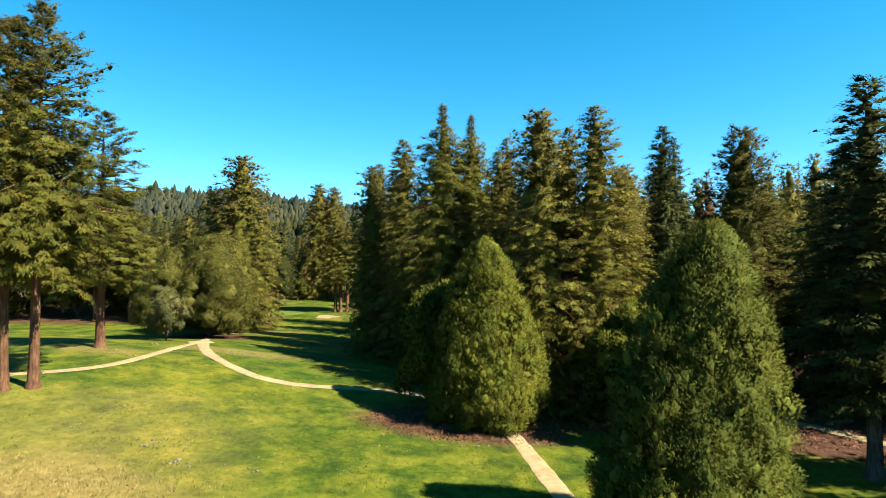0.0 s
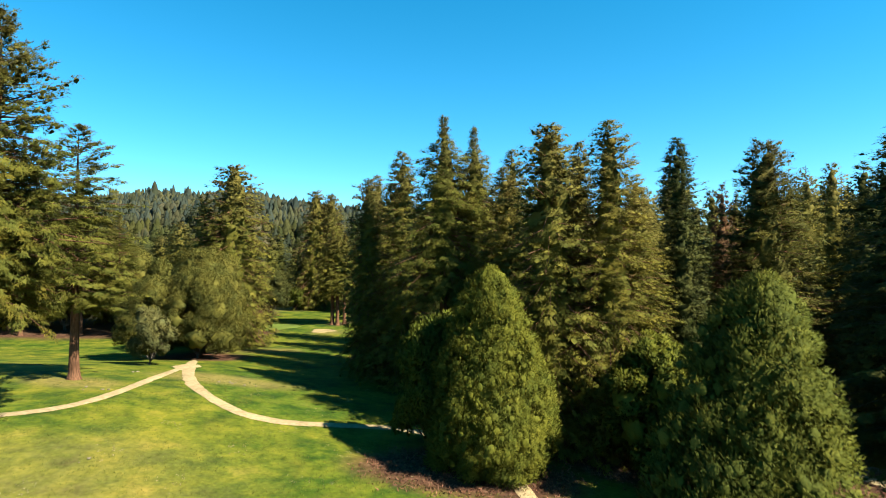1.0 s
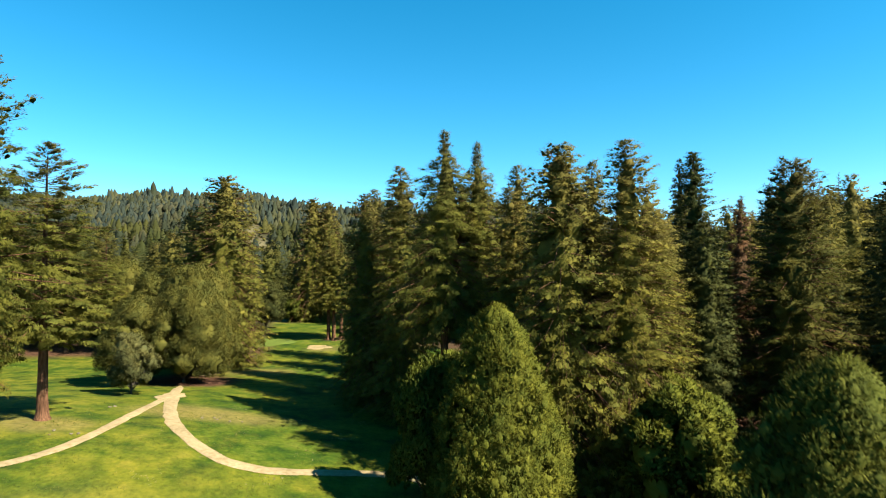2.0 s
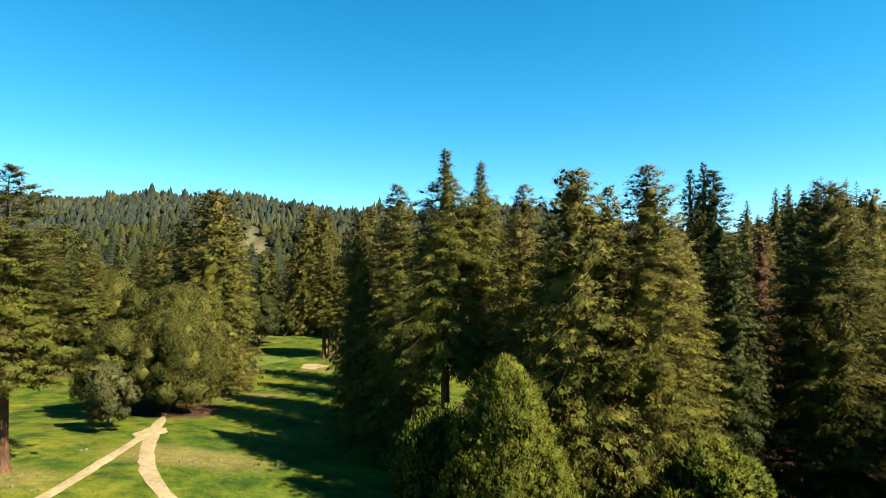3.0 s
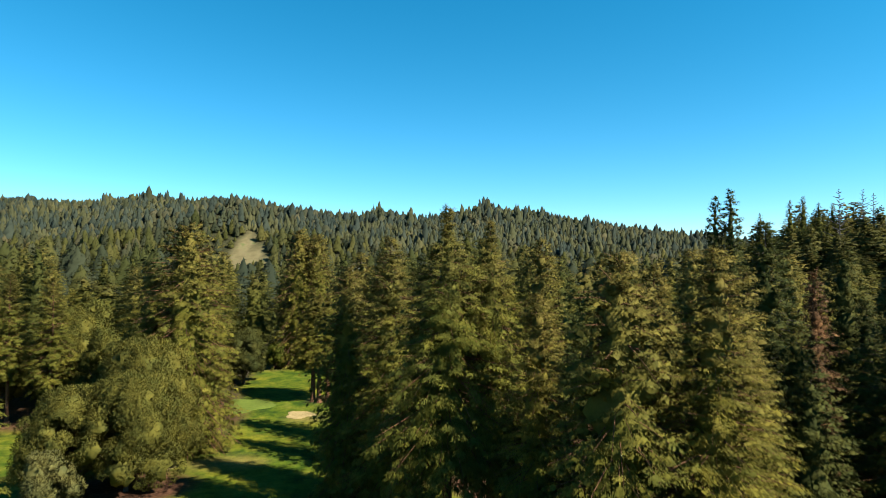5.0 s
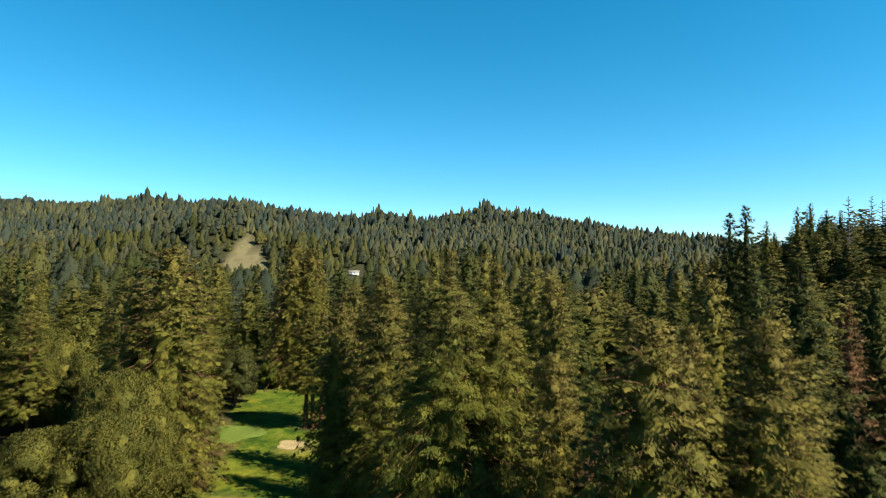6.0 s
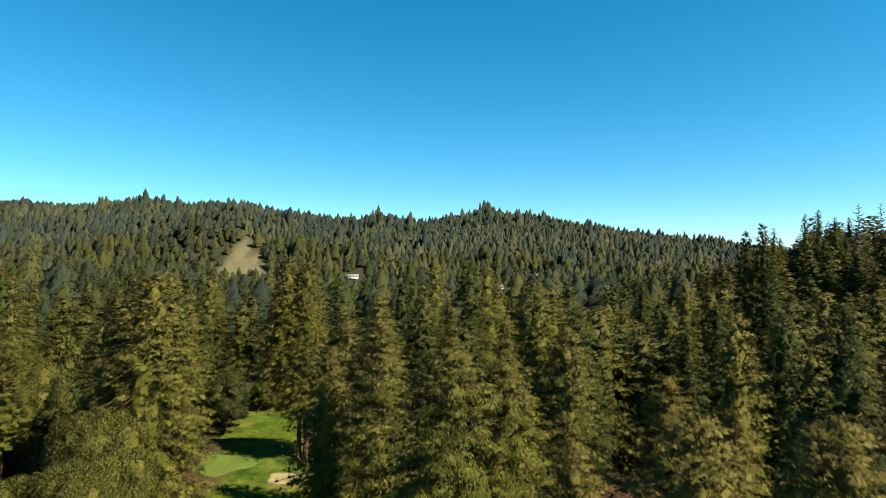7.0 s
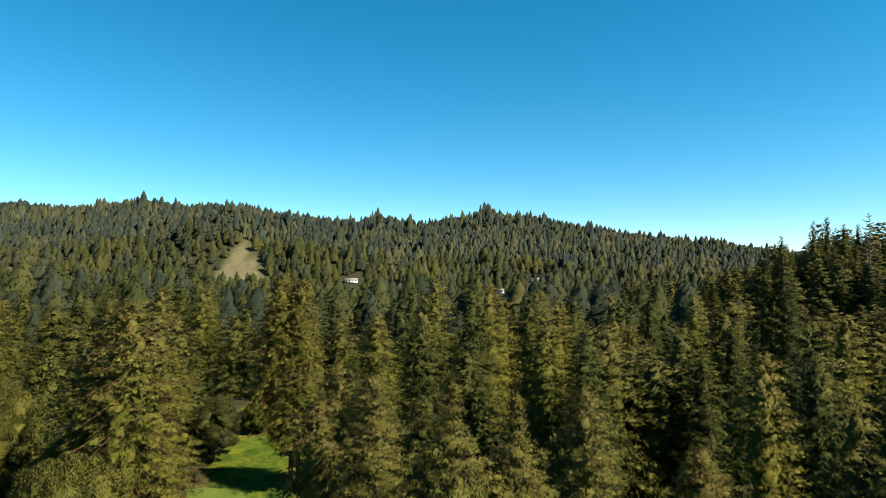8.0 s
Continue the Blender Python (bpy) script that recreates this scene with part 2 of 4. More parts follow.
def pads(c, d, q, up, R, rng, rim=7, sag=0.35, dome=0.25):
    """Ragged drooping plates of foliage, one round each place c, in the plane of d and q."""
    n = len(c)
    a = np.arange(rim) * 2 * np.pi / rim + rng.uniform(0, 6.3, (n, 1))
    rr = R[:, None] * rng.uniform(0.55, 1.25, (n, rim))
    ring = c[:, None] + d[:, None] * (np.cos(a) * rr * 1.2)[..., None] + q[:, None] * (np.sin(a) * rr)[..., None]
    ring = ring - up[:, None] * (rr * sag * rng.uniform(0.4, 1.6, (n, rim)))[..., None]
    top = c + up * (R * dome)[:, None]
    v = np.concatenate([ring, top[:, None]], 1).reshape(-1, 3)
    j = np.arange(rim)
    f = np.column_stack([j, (j + 1) % rim, np.full(rim, rim)])
    f = (f[None] + (np.arange(n) * (rim + 1))[:, None, None]).reshape(-1, 3)
    return v, f, rim + 1


def tube(points, radii, sides):
    """A tapered tube round a line of places."""
    points, radii = np.asarray(points, float), np.asarray(radii, float)
    way = unit(np.gradient(points, axis=0))
    ref = np.where(np.abs(way[:, 2:3]) > 0.9, [[1.0, 0, 0]], [[0, 0, 1.0]])
    u = unit(np.cross(way, ref))
    w = np.cross(way, u)
    a = np.arange(sides) * 2 * np.pi / sides
    ring = u[:, None] * np.cos(a)[None, :, None] + w[:, None] * np.sin(a)[None, :, None]
    v = (points[:, None] + ring * radii[:, None, None]).reshape(-1, 3)
    f = []
    for i in range(len(points) - 1):
        for j in range(sides):
            k = (j + 1) % sides
            f.append((i * sides + j, i * sides + k, (i + 1) * sides + k, (i + 1) * sides + j))
    return v, np.array(f)


def joined(pieces):
    vs, fs, at = [], [], 0
    for v, f in pieces:
        vs.append(v)
        fs.append(np.asarray(f) + at)
        at += len(v)
    return np.concatenate(vs), np.concatenate(fs)


# ---- trees ----
def trunk_of(h, r0, rng, sides=10, lean=0.0, flare=1.7):
    zs = np.array([-0.6, 0.0, 0.5, 1.4, 3.5, 0.18 * h, 0.4 * h, 0.62 * h, 0.82 * h, 0.97 * h])
    rad = r0 * np.array([flare, flare, 1.3, 1.12, 1.0, 0.9, 0.68, 0.43, 0.2, 0.03])
    wob = np.cumsum(rng.normal(0, 0.05, (len(zs), 2)), 0) * (zs / h)[:, None]
    pts = np.column_stack([wob[:, 0] + lean * zs / h, wob[:, 1], zs])
    v, f = tube(pts, rad, sides)
    v[:, :2] += rng.normal(0, 0.05 * r0, (len(v), 2))
    return v, f


def conifer(seed, h, r, bare=0.05, boughs=260, each=4, leaves=80000, size=0.42, dome=(1.6, 0.75), tuft=1.0, lift=(-0.25, 0.35), droop=0.3, ragged=0.25, thin=0.0, core=0.42, trunk=0.7, inner=0.4, waist=0.15, fat=0.40, limbs=True, tip=0.0):
    """A conifer of height h and crown radius r. Boughs all the way up carry flat drooping tufts of
    narrow sprigs, with dark gaps between them; tip is the share of the height that is a thin browned spire."""
    rng = np.random.default_rng(seed)
    grid = np.linspace(0, 1, 200)

    def shape(k):
        k2 = np.minimum(k / (1 - tip), 1) if tip else k
        body = np.maximum(1 - k2 ** dome[0], 0) ** dome[1]
        if tip:
            body = np.maximum(body, 0.26 * (1 - k) ** 0.4 * (k > 0.5))
        return body * np.minimum(1, 0.7 + k / waist * 0.3)

    cdf = np.cumsum(shape(grid) + 0.55)
    u = np.interp((np.arange(boughs) + rng.uniform(0, 1, boughs)) / boughs, cdf / cdf[-1], grid).clip(0, 0.993)
    az = np.arange(boughs) * 2.399 + rng.normal(0, 0.35, boughs)
    p1, p2, p3, p4 = rng.uniform(0, 6.28, 4)
    env = 1 + 0.11 * np.sin(2 * az + p1 + 4 * u) + 0.09 * np.sin(3 * az + p2 - 11 * u) + 0.07 * np.sin(u * h * 0.55 + p3 + 1.8 * np.sin(az + p4))
    env = env * (1 + ragged * rng.normal(0, 0.5, boughs).clip(-1, 1.1))
    L = r * shape(u) * env + 0.30 * (1.3 - u)
    z0 = h * (bare + (1 - bare) * u)
    rise = lift[0] + (lift[1] - lift[0]) * u ** 2 + rng.normal(0, 0.22, boughs)
    bend = droop * (1 - 0.6 * u)
    m = boughs * each
    bi = np.repeat(np.arange(boughs), each)
    s = inner + (0.97 - inner) * np.tile((np.arange(each) + 0.6) / each, boughs) ** 0.8 + rng.normal(0, 0.05, m)
    Lb, a, ub = L[bi], az[bi], u[bi]
    lat = rng.uniform(-1, 1, m) * np.minimum(0.40 * (1.15 - s) * Lb, 2.0)
    d = np.column_stack([np.cos(a), np.sin(a), np.zeros(m)])
    q = np.column_stack([-np.sin(a), np.cos(a), np.zeros(m)])
    c = d * (Lb * s)[:, None] + q * lat[:, None]
    c[:, 2] = z0[bi] + Lb * (rise[bi] * s - bend[bi] * s * s) - np.abs(lat) * 0.25 + rng.normal(0, 0.42, m) * (1 - 0.7 * ub)
    R = tuft * (0.55 + 0.45 * shape(ub)) * rng.uniform(0.55, 1.35, m) * (1.15 - 0.3 * s)
    keep = rng.uniform(0, 1, m) > thin * ub ** 1.5
    tilt = (rise[bi] - 1.8 * bend[bi] * s) * 0.9
    Z = np.array([0, 0, 1.0])
    w = unit(d + Z * tilt[:, None] + rng.normal(0, 0.12, (m, 3)))
    up = unit(np.cross(w, q))
    up = up * np.sign(up[:, 2:3] + 1e-6)
    out = unit(np.column_stack([c[:, :2], np.zeros(m)]))
    soft = out * 0.66 + Z * 0.36 + rng.normal(0, 0.32, (m, 3))
    pv, pf, k = pads((c - up * (0.10 * R)[:, None])[keep], w[keep], q[keep], up[keep], R[keep] * fat, rng, 6, 0.75, 0.35)
    pn = unit(np.repeat(soft[keep], k, 0) + rng.normal(0, 0.12, (len(pv), 3)))
    # the sprigs of each tuft
    wt = (R ** 1.7 + 0.02) * keep
    pi = np.repeat(np.arange(m), rng.poisson(leaves * wt / wt.sum()))
    n = len(pi)
    th, rho = rng.uniform(0, 6.283, n), np.sqrt(rng.uniform(0.02, 1.0, n))
    A, B = (np.cos(th) * rho * 1.2)[:, None], (np.sin(th) * rho * 0.85)[:, None]
    Rp = R[pi][:, None]
    p = c[pi] + (w[pi] * A + q[pi] * B) * Rp + up[pi] * Rp * (0.12 - 0.48 * rho[:, None] ** 2 + rng.normal(0, 0.16, (n, 1)))
    way = w[pi] * (0.55 + 0.45 * A) + q[pi] * B + rng.normal(0, 0.26, (n, 3))
    way[:, 2] -= 0.55 - 0.75 * ub[pi]
    ln = size * rng.uniform(0.55, 1.3, n) * (1 - 0.3 * ub[pi])
    bv, bf = sprigs(p, way, up[pi] + out[pi] * 0.5, ln, ln * rng.uniform(0.09, 0.17, n), rng)
    bn = unit(np.repeat(soft[pi] + w[pi] * A * 0.28 + q[pi] * B * 0.3 + up[pi] * 0.15 + rng.normal(0, 0.13, (n, 3)), 3, 0))
    sets, norms = [(pv, pf), (bv, bf)], [pn, bn]
    if core:
        uc = np.arange(0.03, 0.94, 1.1 / h)
        kc = np.column_stack([rng.normal(0, 0.04 * r, len(uc)), rng.normal(0, 0.04 * r, len(uc)), h * (bare + (1 - bare) * uc)])
        kv, kf, kn = lumps(kc, core * r * shape(uc) * (1 - 0.2 * uc), rng, 1.2, 3, 9)
        sets.append((kv, kf))
        norms.append(unit(kn * 0.8 + Z * 0.25))
    v, f = joined(sets)
    wood = trunk_of(h, trunk, rng)
    if limbs:
        bits = [wood]
        ss = np.array([0.0, 0.45, 0.92])
        for i in range(boughs):
            pts = np.column_stack([np.cos(az[i]) * L[i] * ss, np.sin(az[i]) * L[i] * ss, z0[i] + L[i] * (rise[i] * ss - bend[i] * ss * ss)])
            bits.append(tube(pts, np.array([0.012, 0.007, 0.002]) * (L[i] + 1.0), 3))
        wood = joined(bits)
    return (v, f, np.concatenate(norms)), wood


def puffs(c, o, R, leaves, size, rng, lift=0.3, spread=1.0, wide=(0.14, 0.24)):
    """Rounded clumps of small leaves round the places c, facing along o."""
    m = len(c)
    w = R ** 2
    pi = np.repeat(np.arange(m), rng.poisson(leaves * w / w.sum()))
    n = len(pi)
    g = unit(rng.normal(0, 1, (n, 3)) + o[pi] * 0.5)
    p = c[pi] + g * (R[pi] * rng.uniform(0.35, 1.0, n) ** 0.5 * spread)[:, None]
    way = g * 0.7 + o[pi] * 0.3 + rng.normal(0, 0.4, (n, 3))
    way[:, 2] += lift
    ln = size * rng.uniform(0.5, 1.35, n)
    v, f = sprigs(p, way, g + rng.normal(0, 0.4, (n, 3)), ln, ln * rng.uniform(*wide, n), rng, 0.08, 0.4)
    nn = unit(np.repeat(g * 0.28 + o[pi] * 0.75 + np.array([0, 0, 0.35]) + rng.normal(0, 0.22, (n, 3)), 3, 0))
    return v, f, nn


def lumps(c, R, rng, squash=1.0, rows=4, cols=7):
    """Closed ragged balls of inner foliage."""
    th = (np.arange(rows) + 0.7) / (rows + 0.4) * np.pi
    ph = np.arange(cols) * 2 * np.pi / cols
    g = np.array([[np.sin(t) * np.cos(q), np.sin(t) * np.sin(q), np.cos(t)] for t in th for q in ph] + [[0, 0, 1.0], [0, 0, -1.0]])
    f = []
    for i in range(rows - 1):
        for j in range(cols):
            k = (j + 1) % cols
            f += [(i * cols + j, (i + 1) * cols + j, (i + 1) * cols + k), (i * cols + j, (i + 1) * cols + k, i * cols + k)]
    t, b = rows * cols, rows * cols + 1
    for j in range(cols):
        k = (j + 1) % cols
        f += [(t, j, k), (b, (rows - 1) * cols + k, (rows - 1) * cols + j)]
    f = np.array(f)
    m, n = len(c), len(g)
    v = c[:, None] + g[None] * (R[:, None] * rng.uniform(0.55, 1.18, (m, n)))[..., None] * np.array([1, 1, squash])
    return v.reshape(-1, 3), (f[None] + (np.arange(m) * n)[:, None, None]).reshape(-1, 3), np.tile(g, (m, 1))


def cedar(seed, h, r, leaves=20000, size=0.35, clumps=700, full=0.62, base=0.72, puff=0.040, hollow=0.13, core=0.62):
    """A dense, cone-shaped young tree clothed to the ground in rounded puffs of upturned sprays."""
    rng = np.random.default_rng(seed)
    u = rng.uniform(0, 1, clumps) ** 1.3
    prof = (1 - u) ** full * np.minimum(1, base + u * 1.6)
    a = np.arange(clumps) * 2.399 + rng.normal(0, 0.3, clumps)
    depth = 1 - np.abs(rng.normal(0, hollow, clumps))
    rad = r * prof * depth * (1 + 0.10 * np.sin(a * 3 + u * 7) + 0.09 * np.sin(a * 7 - u * 16)) - 0.4
    c = np.column_stack([rad * np.cos(a), rad * np.sin(a), 0.03 * h + u * h * 0.95])
    R = puff * h * (1 - 0.45 * u) * rng.uniform(0.4, 1.75, clumps)
    o = np.column_stack([np.cos(a), np.sin(a), np.full(clumps, 0.25)])
    bv, bf, bn = puffs(c, o, R, leaves, size, rng, 0.35, 1.1, (0.10, 0.2))
    pv, pf, pn = lumps(c, R * 0.42, rng, 1.2)
    k = len(pv) // clumps
    pn = unit(pn * 0.6 + np.repeat(o, k, 0) * 0.55 + np.array([0, 0, 0.25]))
    zc = np.linspace(0.06, 0.9, 9)
    kv, kf, kn = lumps(np.column_stack([zc * 0, zc * 0, zc * h]), r * core * (1 - zc) ** full * np.minimum(1, base + zc * 1.6), rng, 1.1, 5, 10)
    v, f = joined([(bv, bf), (pv, pf), (kv, kf)])
    return (v, f, np.concatenate([bn, pn, kn])), trunk_of(h * 0.9, 0.024 * h, rng)


def broadleaf(seed, h, r, leaves=16000, size=0.3, lobes=16, stem=0.12, trunk=0.4, flat=0.8, forks=5, wood_too=True, ball=(6, 11)):
    """A spreading tree: forked limbs and a crown of leaf clumps with an uneven outline."""
    rng = np.random.default_rng(seed)
    ga = np.arange(lobes) * 2.399 + rng.normal(0, 0.4, lobes)
    gu = (np.arange(lobes) + rng.uniform(0, 1, lobes)) / lobes
    lz = h * (stem + 0.14 + (0.70 - stem) * gu)
    lr = r * 0.72 * np.sqrt(np.clip(1 - (gu * 1.02 - 0.25) ** 2 / 0.6, 0.05, 1)) * rng.uniform(0.55, 1.15, lobes)
    c = np.column_stack([lr * np.cos(ga), lr * np.sin(ga), lz])
    rad = r * rng.uniform(0.22, 0.42, lobes)
    m = lobes * 30
    li = rng.integers(0, lobes, m)
    o = unit(rng.normal(0, 1, (m, 3)))
    o[:, 2] = np.where(o[:, 2] < -0.75, -o[:, 2], o[:, 2])
    cc = c[li] + o * (rad[li] * rng.uniform(0.75, 1.05, m))[:, None] * np.array([1, 1, flat])
    face = unit(o * 0.8 + unit(cc - np.array([0, 0, h * 0.45])) * 0.6)
    R = rad[li] * rng.uniform(0.16, 0.42, m)
    bv, bf, bn = puffs(cc, face, R, leaves, size, rng, 0.1, 1.1, (0.2, 0.34))
    pv, pf, pn = lumps(c, rad * 0.72, rng, flat, *ball)
    pn = pn + rng.normal(0, 0.2, pn.shape)
    pn = unit(pn + np.repeat(unit(c - np.array([0, 0, h * 0.45])), len(pv) // lobes, 0) * 0.5)
    v, f = joined([(bv, bf), (pv, pf)])
    crown = (v, f, np.concatenate([bn, pn]))
    if not wood_too:
        return crown, None
    bits = [tube(np.array([[0, 0, -0.5], [0, 0, 0.3], [0.1, 0, h * stem * 0.6], [0.15, 0.1, h * (stem + 0.12)]]), trunk * np.array([1.5, 1.2, 0.95, 0.8]), 8)]
    for i in np.argsort(-lr)[: forks * 2]:
        b = np.array([0.1, 0.05, h * stem * rng.uniform(0.7, 1.0)])
        midp = b * 0.45 + c[i] * 0.55 + np.array([0, 0, h * 0.03])
        bits.append(tube(np.array([b, midp, c[i] + np.array([0, 0, rad[i] * 0.4])]), trunk * np.array([0.55, 0.34, 0.08]), 6))
    return crown, joined(bits)


def tree(name, build, leaf, bark, label, category):
    crown, wood = build
    base = new(name)
    tagged(base, label, category)
    part("trunk", mesh_of("trunk", *wood, bark, True), base)
    part("crown", mesh_of("crown", crown[0], crown[1], leaf, True, crown[2]), base)
    return base


def stand(ob, x, y, z, size, wide, turn, first=False, label="", group=""):
    """Sets a tree (or a copy of it) up at x, y with its foot on the ground at z."""
    m = Matrix.LocRotScale((x, y, z), Euler((0, 0, turn)), (wide / ob.scale.x, wide / ob.scale.y, size / ob.scale.z))
    if first:
        ob.matrix_basis = m
        t = ob
    else:
        t = copy_thing(ob, m)
    return tagged(t, label, group=group)


def wood_conifer(seed, h, r, rows, cols, leaves, size, peak=0.6, tufts=300, bare=0.04, storeys=9, trunk=0.5, wood_too=True, heart=(0.36, 0.68), deep=(0.70, 1.06), wild=0.26, lit=0.75):
    """A conifer of the further woods: a ragged cone of dark inner boughs in drooping storeys,
    clothed all over in tufts of small sprigs."""
    rng = np.random.default_rng(seed)
    p = rng.uniform(0, 6.28, 6)

    def edge(u, a):
        e = (1 - u ** 1.6) ** (peak + 0.25) * np.minimum(1, 0.72 + u * 1.4)
        e = e * (1 + 0.13 * np.sin(2 * a + p[0] + 4 * u) + 0.10 * np.sin(3 * a + p[1] - 9 * u) + 0.07 * np.sin(7 * a + p[2] + 17 * u))
        fall = (u * storeys + 0.35 * np.sin(a + p[3]) + 0.3 * np.sin(3 * a + p[4] + u * 5)) % 1.0
        return r * e * (1.08 - 0.30 * fall) + 0.12

    U, A = np.meshgrid(np.linspace(0, 0.985, rows), np.arange(cols) * 2 * np.pi / cols, indexing="ij")
    A = A + rng.uniform(-0.5, 0.5, A.shape) * 3.0 / cols
    rad = edge(U, A) * rng.uniform(*heart, U.shape)
    Z = h * (bare + (1 - bare) * (U + rng.uniform(-0.5, 0.5, U.shape) / rows * (U > 0)).clip(0, 0.99))
    v = np.column_stack([(rad * np.cos(A)).ravel(), (rad * np.sin(A)).ravel(), Z.ravel()])
    n = np.column_stack([np.cos(A).ravel() * 0.85, np.sin(A).ravel() * 0.85, np.full(v.shape[0], lit)])
    v, n = np.vstack([v, [[0, 0, h]]]), unit(np.vstack([n, [[0, 0, 1.0]]]) + rng.normal(0, 0.2, (len(v) + 1, 3)))
    g = np.arange(rows * cols).reshape(rows, cols)
    g2 = np.roll(g, -1, 1)
    f = np.concatenate([np.stack([g[:-1], g2[:-1], g2[1:]], -1).reshape(-1, 3), np.stack([g[:-1], g2[1:], g[1:]], -1).reshape(-1, 3),
                        np.stack([g[-1], g2[-1], np.full(cols, rows * cols)], -1)])
    sets, norms = [(v, f)], [n]
    if leaves:
        grid = np.linspace(0, 1, 100)
        cdf = np.cumsum((1 - grid ** 1.6) ** (peak + 0.25) + 0.16)
        tu = np.interp(rng.uniform(0, 1, tufts), cdf / cdf[-1], grid).clip(0, 0.985)
        ta = rng.uniform(0, 6.283, tufts)
        ti = rng.integers(0, tufts, leaves)
        u = (tu[ti] + rng.normal(0, 0.6 / h, leaves)).clip(0, 0.995)
        a = ta[ti] + rng.normal(0, 0.55, leaves) / (1 + r * (1 - u))
        rr = edge(u, a) * (rng.uniform(*deep, tufts)[ti] + rng.normal(0, 0.06, leaves))
        o = np.column_stack([np.cos(a), np.sin(a), np.zeros(leaves)])
        pt = o * rr[:, None]
        pt[:, 2] = h * (bare + (1 - bare) * u) + rng.normal(0, 0.25, leaves)
        way = o * 0.9 + rng.normal(0, 0.45, (leaves, 3))
        way[:, 2] += -0.75 + 1.1 * u
        ln = size * rng.uniform(0.5, 1.4, leaves) * (1 - 0.3 * u)
        bv, bf = sprigs(pt, way, o + np.array([0, 0, 0.7]), ln, ln * rng.uniform(0.16, 0.30, leaves), rng)
        face = o * 0.8 + np.array([0, 0, lit]) + rng.normal(0, wild, (tufts, 3))[ti] + rng.normal(0, 0.15, (leaves, 3))
        sets.append((bv, bf))
        norms.append(unit(np.repeat(face, 3, 0)))
    v, f = joined(sets)
    return (v, f, np.concatenate(norms)), trunk_of(h, trunk, rng) if wood_too else None


def dead_tree(seed, h, spread):
    """A bare conifer: grey stem and upswept leafless limbs."""
    rng = np.random.default_rng(seed)
    bits = [trunk_of(h, 0.34, rng, 8, flare=1.3)]
    for i in range(34):
        u = (i + rng.uniform(0, 1)) / 34
        a = i * 2.399
        z = h * (0.35 + 0.64 * u)
        L = spread * (1 - u) ** 0.7 * rng.uniform(0.5, 1.2) + 0.3
        d = np.array([math.cos(a), math.sin(a), 0.0])
        pts = np.array([d * L * k for k in (0, 0.5, 1.0)]) + np.array([[0, 0, z], [0, 0, z + L * 0.12], [0, 0, z + L * 0.42]])
        bits.append(tube(pts, np.array([0.24, 0.17, 0.09]), 4))
    return joined(bits)


# ---- ground, one sheet to the horizon ----
def graded(lo, hi, centre, fine, n):
    """Places from lo to hi, close together round the centre."""
    k = np.linspace(-1, 1, n)
    k = np.sinh(k * fine) / np.sinh(fine)
    return np.where(k < 0, centre + (centre - lo) * k, centre + (hi - centre) * k)


def hill_meadow(x, y):
    """Under 1 on the bare slope of the left hill: a narrow wedge that widens downhill."""
    s = ((1006 - y) / 140).clip(0, 1.6)
    return np.maximum(np.abs(x - (-319 + 38 * s)) / (7 + 36 * s), np.abs(y - 930) / 78)


def build_ground():
    xs = graded(-4300, 4300, -25, 6.2, 260)
    ys = graded(-2500, 4600, 95, 6.0, 280)
    X, Y = np.meshgrid(xs, ys)
    Z = ground_z(X, Y)
    nx, ny = len(xs), len(ys)
    i = np.arange(nx * ny).reshape(ny, nx)
    f = np.stack([i[:-1, :-1], i[:-1, 1:], i[1:, 1:], i[1:, :-1]], -1).reshape(-1, 4)
    me = mesh_of("ground", np.column_stack([X.ravel(), Y.ravel(), Z.ravel()]), f, GROUND, True)
    x, y = X.ravel(), Y.ravel()
    wob = np.sin(x / 5.3 + 2 * np.sin(y / 7.1)) * np.cos(y / 4.7 + x / 13)
    litter = 1 - in_fairway(x, y)
    for cx, cy, rx, ry in ((3.5, 77.5, 13, 8), (-56, 144, 11, 9), (30, 84, 13, 9), (-35, 204, 4, 3)):
        litter = np.maximum(litter, smooth(1.25, 0.8, np.hypot((x - cx) / rx, (y - cy) / ry) + 0.12 * wob))
    dry = np.maximum(0.9 * smooth(-4, 8, -x - 20 + 0.3 * (50 - y) + 3 * wob) * smooth(60, 47, y + 4 * wob) * smooth(-30, 0, y), 0.34 * smooth(-6, 14, -x - 18 + 4 * wob) * smooth(84, 60, y + 5 * wob) * smooth(40, 50, y))
    for cx, cy, rx, ry in ((-53, 94, 7, 4), (-38, 110, 10, 6), (-46, 158, 8, 5), (-35, 189, 6, 4), (-62, 268, 10, 22)):
        dry = np.maximum(dry, 0.6 * smooth(1.4, 0.5, np.hypot((x - cx) / rx, (y - cy) / ry) + 0.25 * wob))
    meadow = smooth(1.2, 0.9, hill_meadow(x, y) + 0.12 * np.sin(x / 9) * np.sin(y / 7))
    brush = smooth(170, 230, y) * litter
    for name, val in (("litter", litter), ("brush", brush), ("dry", dry.clip(0, 1)), ("meadow", meadow)):
        me.attributes.new(name, "FLOAT", "POINT").data.foreach_set("value", val.astype(np.float32))
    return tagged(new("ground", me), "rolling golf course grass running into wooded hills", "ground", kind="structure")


build_ground()


